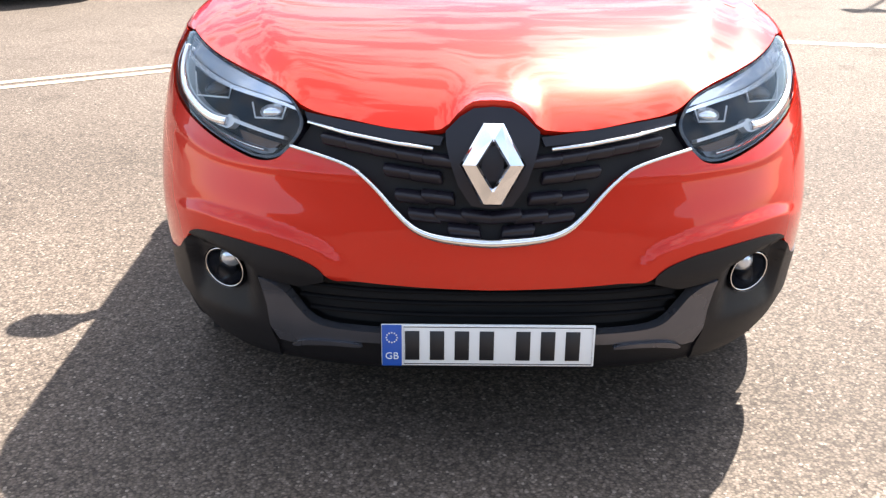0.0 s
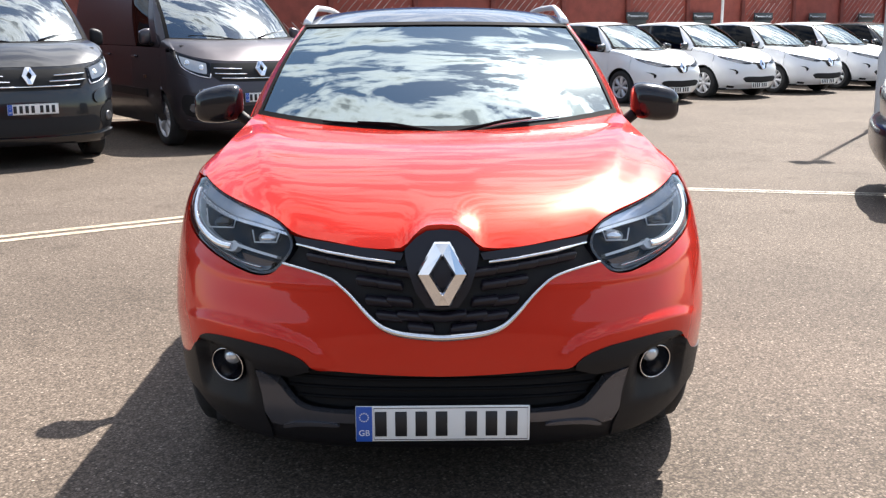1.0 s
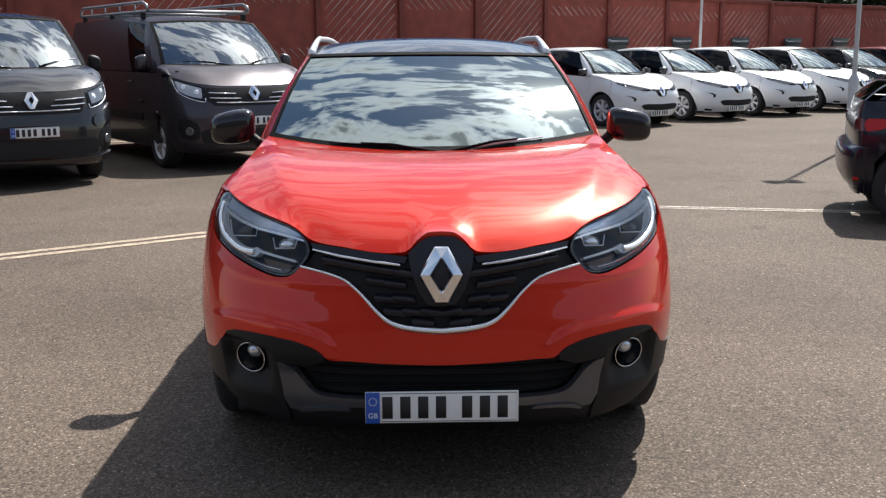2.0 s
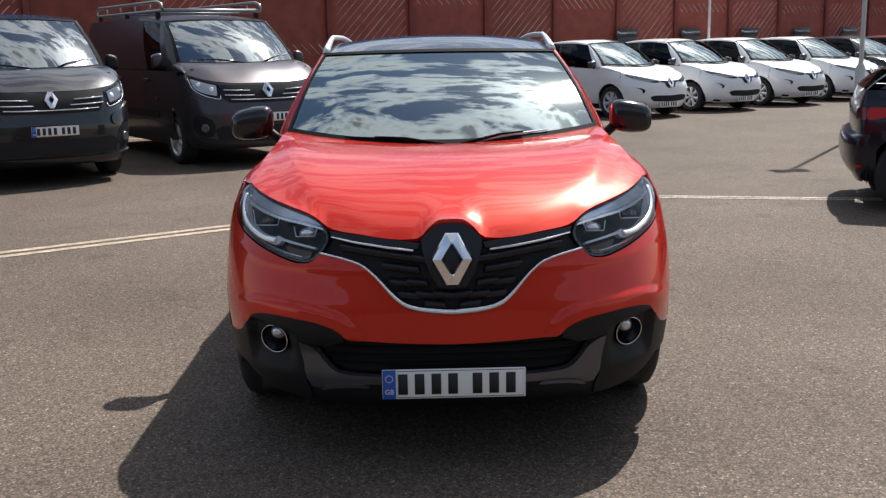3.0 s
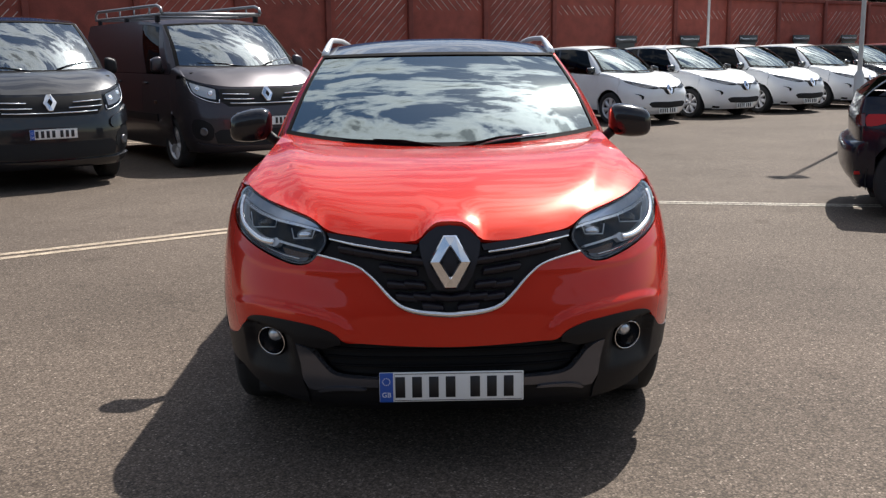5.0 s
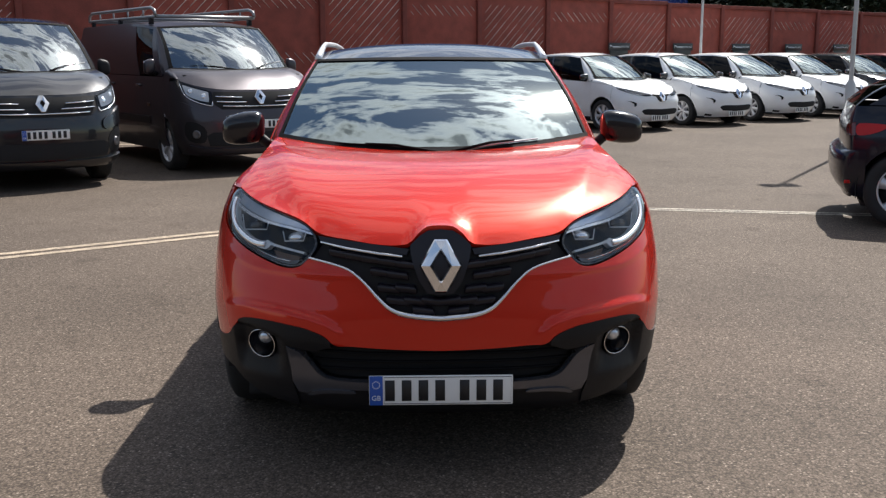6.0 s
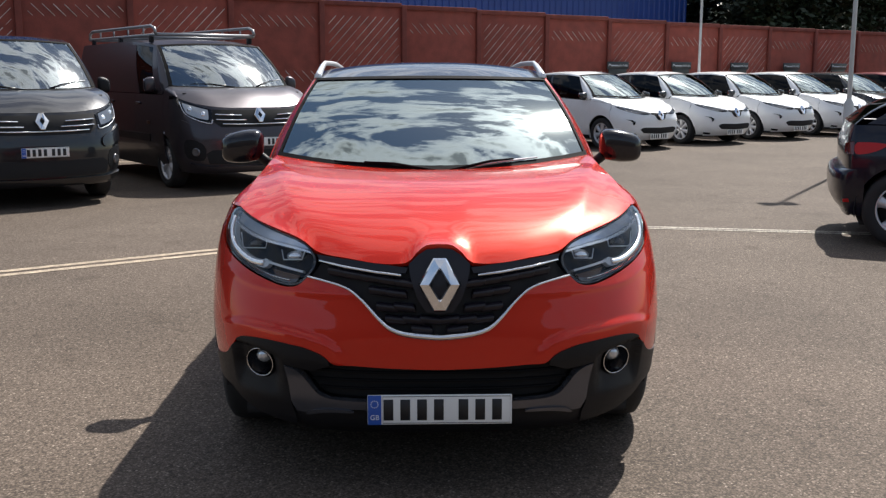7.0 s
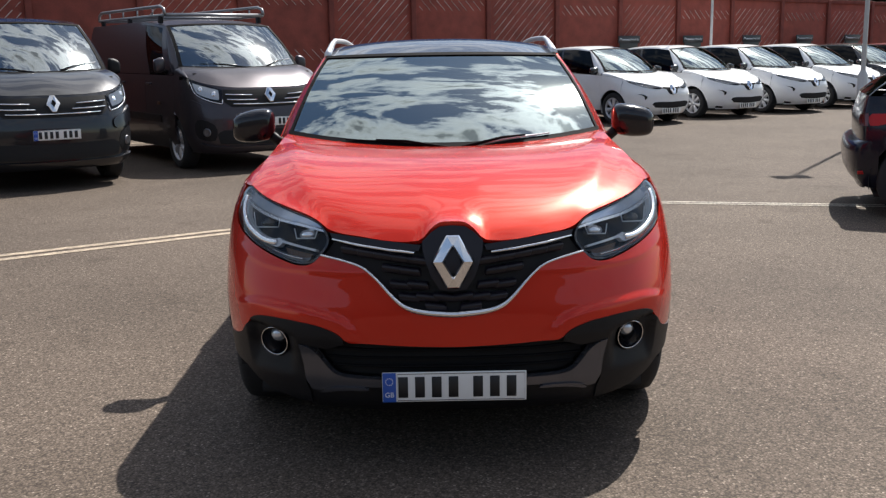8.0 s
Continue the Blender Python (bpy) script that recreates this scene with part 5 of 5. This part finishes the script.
def fence():
    """A timber fence: posts, panels of slanting boards with pale bars painted as the light between them, and a cap."""
    base = Matrix.Translation(FENCE0) @ Matrix.Rotation(ROW, 4, "Z")
    root = tagged(new("boundary_fence"), "red-brown stained timber fence with slanting boards", "fence", kind="structure")
    root.matrix_world = base
    rng = random.Random(4)
    post = cap = None
    for i in range(-11, 17):
        x0 = PANEL * i - .06
        top = min(3.35, 3.04 - .04 * i) if i < 4 else 2.88 - .018 * (i - 4)
        p = part("post", box(.12, .10, top, (x0, .0, top / 2), .01), WOODDARK, root)
        kind = i % 2
        b = part("panel", box(PANEL - .12, .03, top, (x0 + PANEL / 2, .03, top / 2), .004), WOOD, root)
        part("rail", box(PANEL - .12, .05, .10, (x0 + PANEL / 2, -.01, top - .05), .008), WOODDARK, root)
        part("rail", box(PANEL - .12, .05, .10, (x0 + PANEL / 2, -.01, .25), .008), WOODDARK, root)
        slant = 1 if kind else -1
        lo, hi = (1.25, top - .32)
        # pale bars stand for lit edges and light through the board gaps, long on every other panel, short broken ones
        # between
        step = .20
        n = int((PANEL - .2 + (hi - lo)) / step)
        for k in range(n):
            s = -((hi - lo)) + step * k + .1
            pts = []
            # a line x = s + (z - lo) in the panel
            z0, z1 = lo, hi
            if s < .12:
                z0 = lo + (.12 - s)
            if s + (hi - lo) > PANEL - .18:
                z1 = lo + (PANEL - .18 - s)
            if z1 - z0 < .12:
                continue
            runs = [(z0, z1)] if kind else [(max(z0, hi - .30), min(z1, hi - .08)), (max(z0, lo + .1), min(z1, lo + .32))]
            if not kind and i > 2:
                runs = runs[:1]
            for r0, r1 in runs:
                if r1 - r0 < .08:
                    continue
                cut = r0
                while cut < r1 - .05:
                    ln = min(r1 - cut, rng.uniform(.3, 1.0) if kind else .3)
                    xa, xb = s + (cut - lo), s + (cut + ln - lo)
                    if slant < 0:
                        xa, xb = PANEL - .06 - xa, PANEL - .06 - xb
                    w = rng.uniform(.004, .010)
                    pts.append(tube([(x0 + .06 + xa, .012, cut), (x0 + .06 + xb, .012, cut + ln)], w, 4))
                    cut += ln + rng.uniform(.02, .06)
            if pts:
                part("slit", join(*pts), SLIT_LIGHT, root)
    return root


fence()


def small_sign(a, z):
    base = Matrix.Translation(fence_point(a, -.12, z)) @ Matrix.Rotation(ROW, 4, "Z")
    s = thing("sign_board", base, "small black sign with a line of white marks", "sign", "bay signs")
    part("board", box(.74, .02, .19, bevel=.004), SIGN, s)
    part("backing", box(.62, .02, .30, (0, .012, -.19), .004), SIGN, s)
    part("mark", tube([(-.33, -.012, -.02), (-.315, -.012, .035), (-.27, -.012, .02), (-.25, -.012, -.01)], [.006, .014, .018, .006], 6, flat=.9), PALEINK, s)
    for k in range(7):
        part("mark", box(.026, .004, .036, (-.222 + .034 * k, -.011, -.004)), PALEINK, s)
    lettering(s, "APPROVED", .068, (.165, -.0115, -.004), PALEINK)
    part("bracket", box(.04, .10, .04, (0, .06, 0), .005), STEEL, s)


for a in (6.35, 8.65, 10.95, 13.2, 15.4):
    small_sign(a, 1.72)


def blue_building():
    """A long hall clad in blue corrugated sheet, behind the fence."""
    root = tagged(new("industrial_hall"), "long hall clad in blue corrugated steel sheet", "building")
    root.matrix_world = Matrix.Translation(fence_point(0, 6, 0)) @ Matrix.Rotation(ROW, 4, "Z")
    end, start, h = 15.0, -9.0, 7.5
    prof, x = [], start
    while x < end:
        prof += [(x, 0), (x + .11, 0), (x + .14, -.045), (x + .21, -.045)]
        x += .24
    rows = [[(a, b, z) for a, b in prof] for z in (0, h)]
    part("wall", thick(loft(rows), .004), BLUEWALL, root, smooth=False)
    part("wall", box(.02, 12, h, (x, 6, h / 2)), BLUEWALL, root)
    part("roof", box(end - start + .4, 12.4, .12, ((end + start) / 2, 6, h + .06), .02), STEEL, root)
    part("flashing", box(end - start, .03, .25, ((end + start) / 2, -.06, h - .1), .005), STEEL, root)


blue_building()


def lamp_post(p, h, base_h, head_turn, label, twin=False):
    root = thing("lamp_post", Matrix.Translation(p), label, "lamp post", "lamp posts")
    part("base_section", lathe([(.075, 0), (.075, base_h - .05), (.036, base_h + .03)], 16, "z"), STEEL, root)
    part("pole", lathe([(.036, base_h), (.031, h * .6), (.027, h)], 16, "z"), STEEL, root)
    d = Vector((math.cos(head_turn), math.sin(head_turn), 0))
    for k in (1, -1) if twin else (1,):
        reach = .03 if twin else .5
        part("arm", tube([(0, 0, h - .03), d * reach * k + Vector((0, 0, h + .03))], .03, 8), STEEL, root)
        part("lantern", box(.20 if twin else .62, .26 if twin else .22, .12, tuple(d * (reach + (.09 if twin else .25)) * k + Vector((0, 0, h + .04))), .04, turn=Matrix.Rotation(head_turn, 4, "Z")), STEEL, root)
    part("door", box(.07, .02, .30, (0, -.082, .6), .004), STEEL, root)


lamp_post((6.21, 12.5, 0), 5.95, 1.1, 0.15, "grey galvanised lamp post with a wide base section", True)
lamp_post((6.35, 22.9, 0), 7.0, 1.1, 3.6, "grey galvanised lamp post beside the fence")


def tree(p, h, seed, spread):
    """A tapered trunk with limbs and a crown of many small leaves in clumps."""
    rng = random.Random(seed)
    root = thing("tree", Matrix.Translation(p), "dark green leafy tree behind the fence", "tree", "trees behind the fence")
    bits = [tube([(0, 0, 0), (.05, .02, h * .3), (-.04, .05, h * .62), (.02, 0, h * .9)], [.20, .16, .10, .03], 10)]
    tips = []
    for k in range(22):
        z = h * rng.uniform(.10, .80)
        a, ln = rng.uniform(0, 6.28), spread * rng.uniform(.55, 1.0) * (1.15 - z / h * .6)
        tip = Vector((math.cos(a) * ln, math.sin(a) * ln, z + ln * rng.uniform(.1, .5)))
        bits.append(tube([(0, 0, z), tuple(tip * .5 + Vector((0, 0, z * .5 + .15))), tuple(tip)], [.06, .04, .015], 6))
        tips += [tip, tip * .65 + Vector((0, 0, z * .35))]
    part("trunk", join(*bits), BARK, root)
    verts, faces = [], []
    for tip in tips:
        for c in range(9):
            cen = tip + Vector((rng.gauss(0, .45), rng.gauss(0, .45), rng.gauss(0, .38)))
            for q in range(42):
                o = cen + Vector((rng.gauss(0, .22), rng.gauss(0, .22), rng.gauss(0, .18)))
                s = rng.uniform(.08, .17)
                u = Vector((rng.uniform(-1, 1), rng.uniform(-1, 1), rng.uniform(-.6, .6))).normalized()
                v = u.cross(Vector((rng.uniform(-1, 1), rng.uniform(-1, 1), 1))).normalized()
                b = len(verts)
                verts += [o - u * s, o + v * s * .5, o + u * s, o - v * s * .5]
                faces.append((b, b + 1, b + 2, b + 3))
    me = bpy.data.meshes.new("crown")
    me.from_pydata([tuple(v) for v in verts], [], faces)
    me.materials.append(LEAF)
    ob = new("crown", me)
    ob.parent = root


for k, (a, b, h, sp) in enumerate(((17.0, 3.6, 8.5, 1.9), (18.2, 4.4, 9.0, 2.4), (20.8, 4.6, 8.5, 2.3), (23.6, 4.4, 9.0, 2.5), (26.6, 4.6, 9.0, 2.4), (29.8, 4.4, 9.0, 2.6),
                                    (19.0, 8.0, 10.0, 2.8), (21.0, 8.4, 10.0, 2.8), (24.6, 8.2, 10.0, 2.8), (28.4, 8.6, 10.0, 2.8), (19.0, 12.0, 11.0, 3.0), (23.0, 12.2, 11.0, 3.0), (27.2, 12.0, 11.0, 3.0), (31.5, 12.0, 11.0, 3.0))):
    tree(fence_point(a, b, 0), h, 20 + k, sp)


def rear_sky_block():
    """A plain dark wall added unseen behind the viewer, to dim sky light and reflections."""
    root = tagged(new("wall_south"), "plain dark wall added out of view to cut sky light and reflections", "wall", kind="structure")
    part("panel", box(90, .3, 7.0, (0, -32, 3.5), .02), WALLDARK, root)


rear_sky_block()
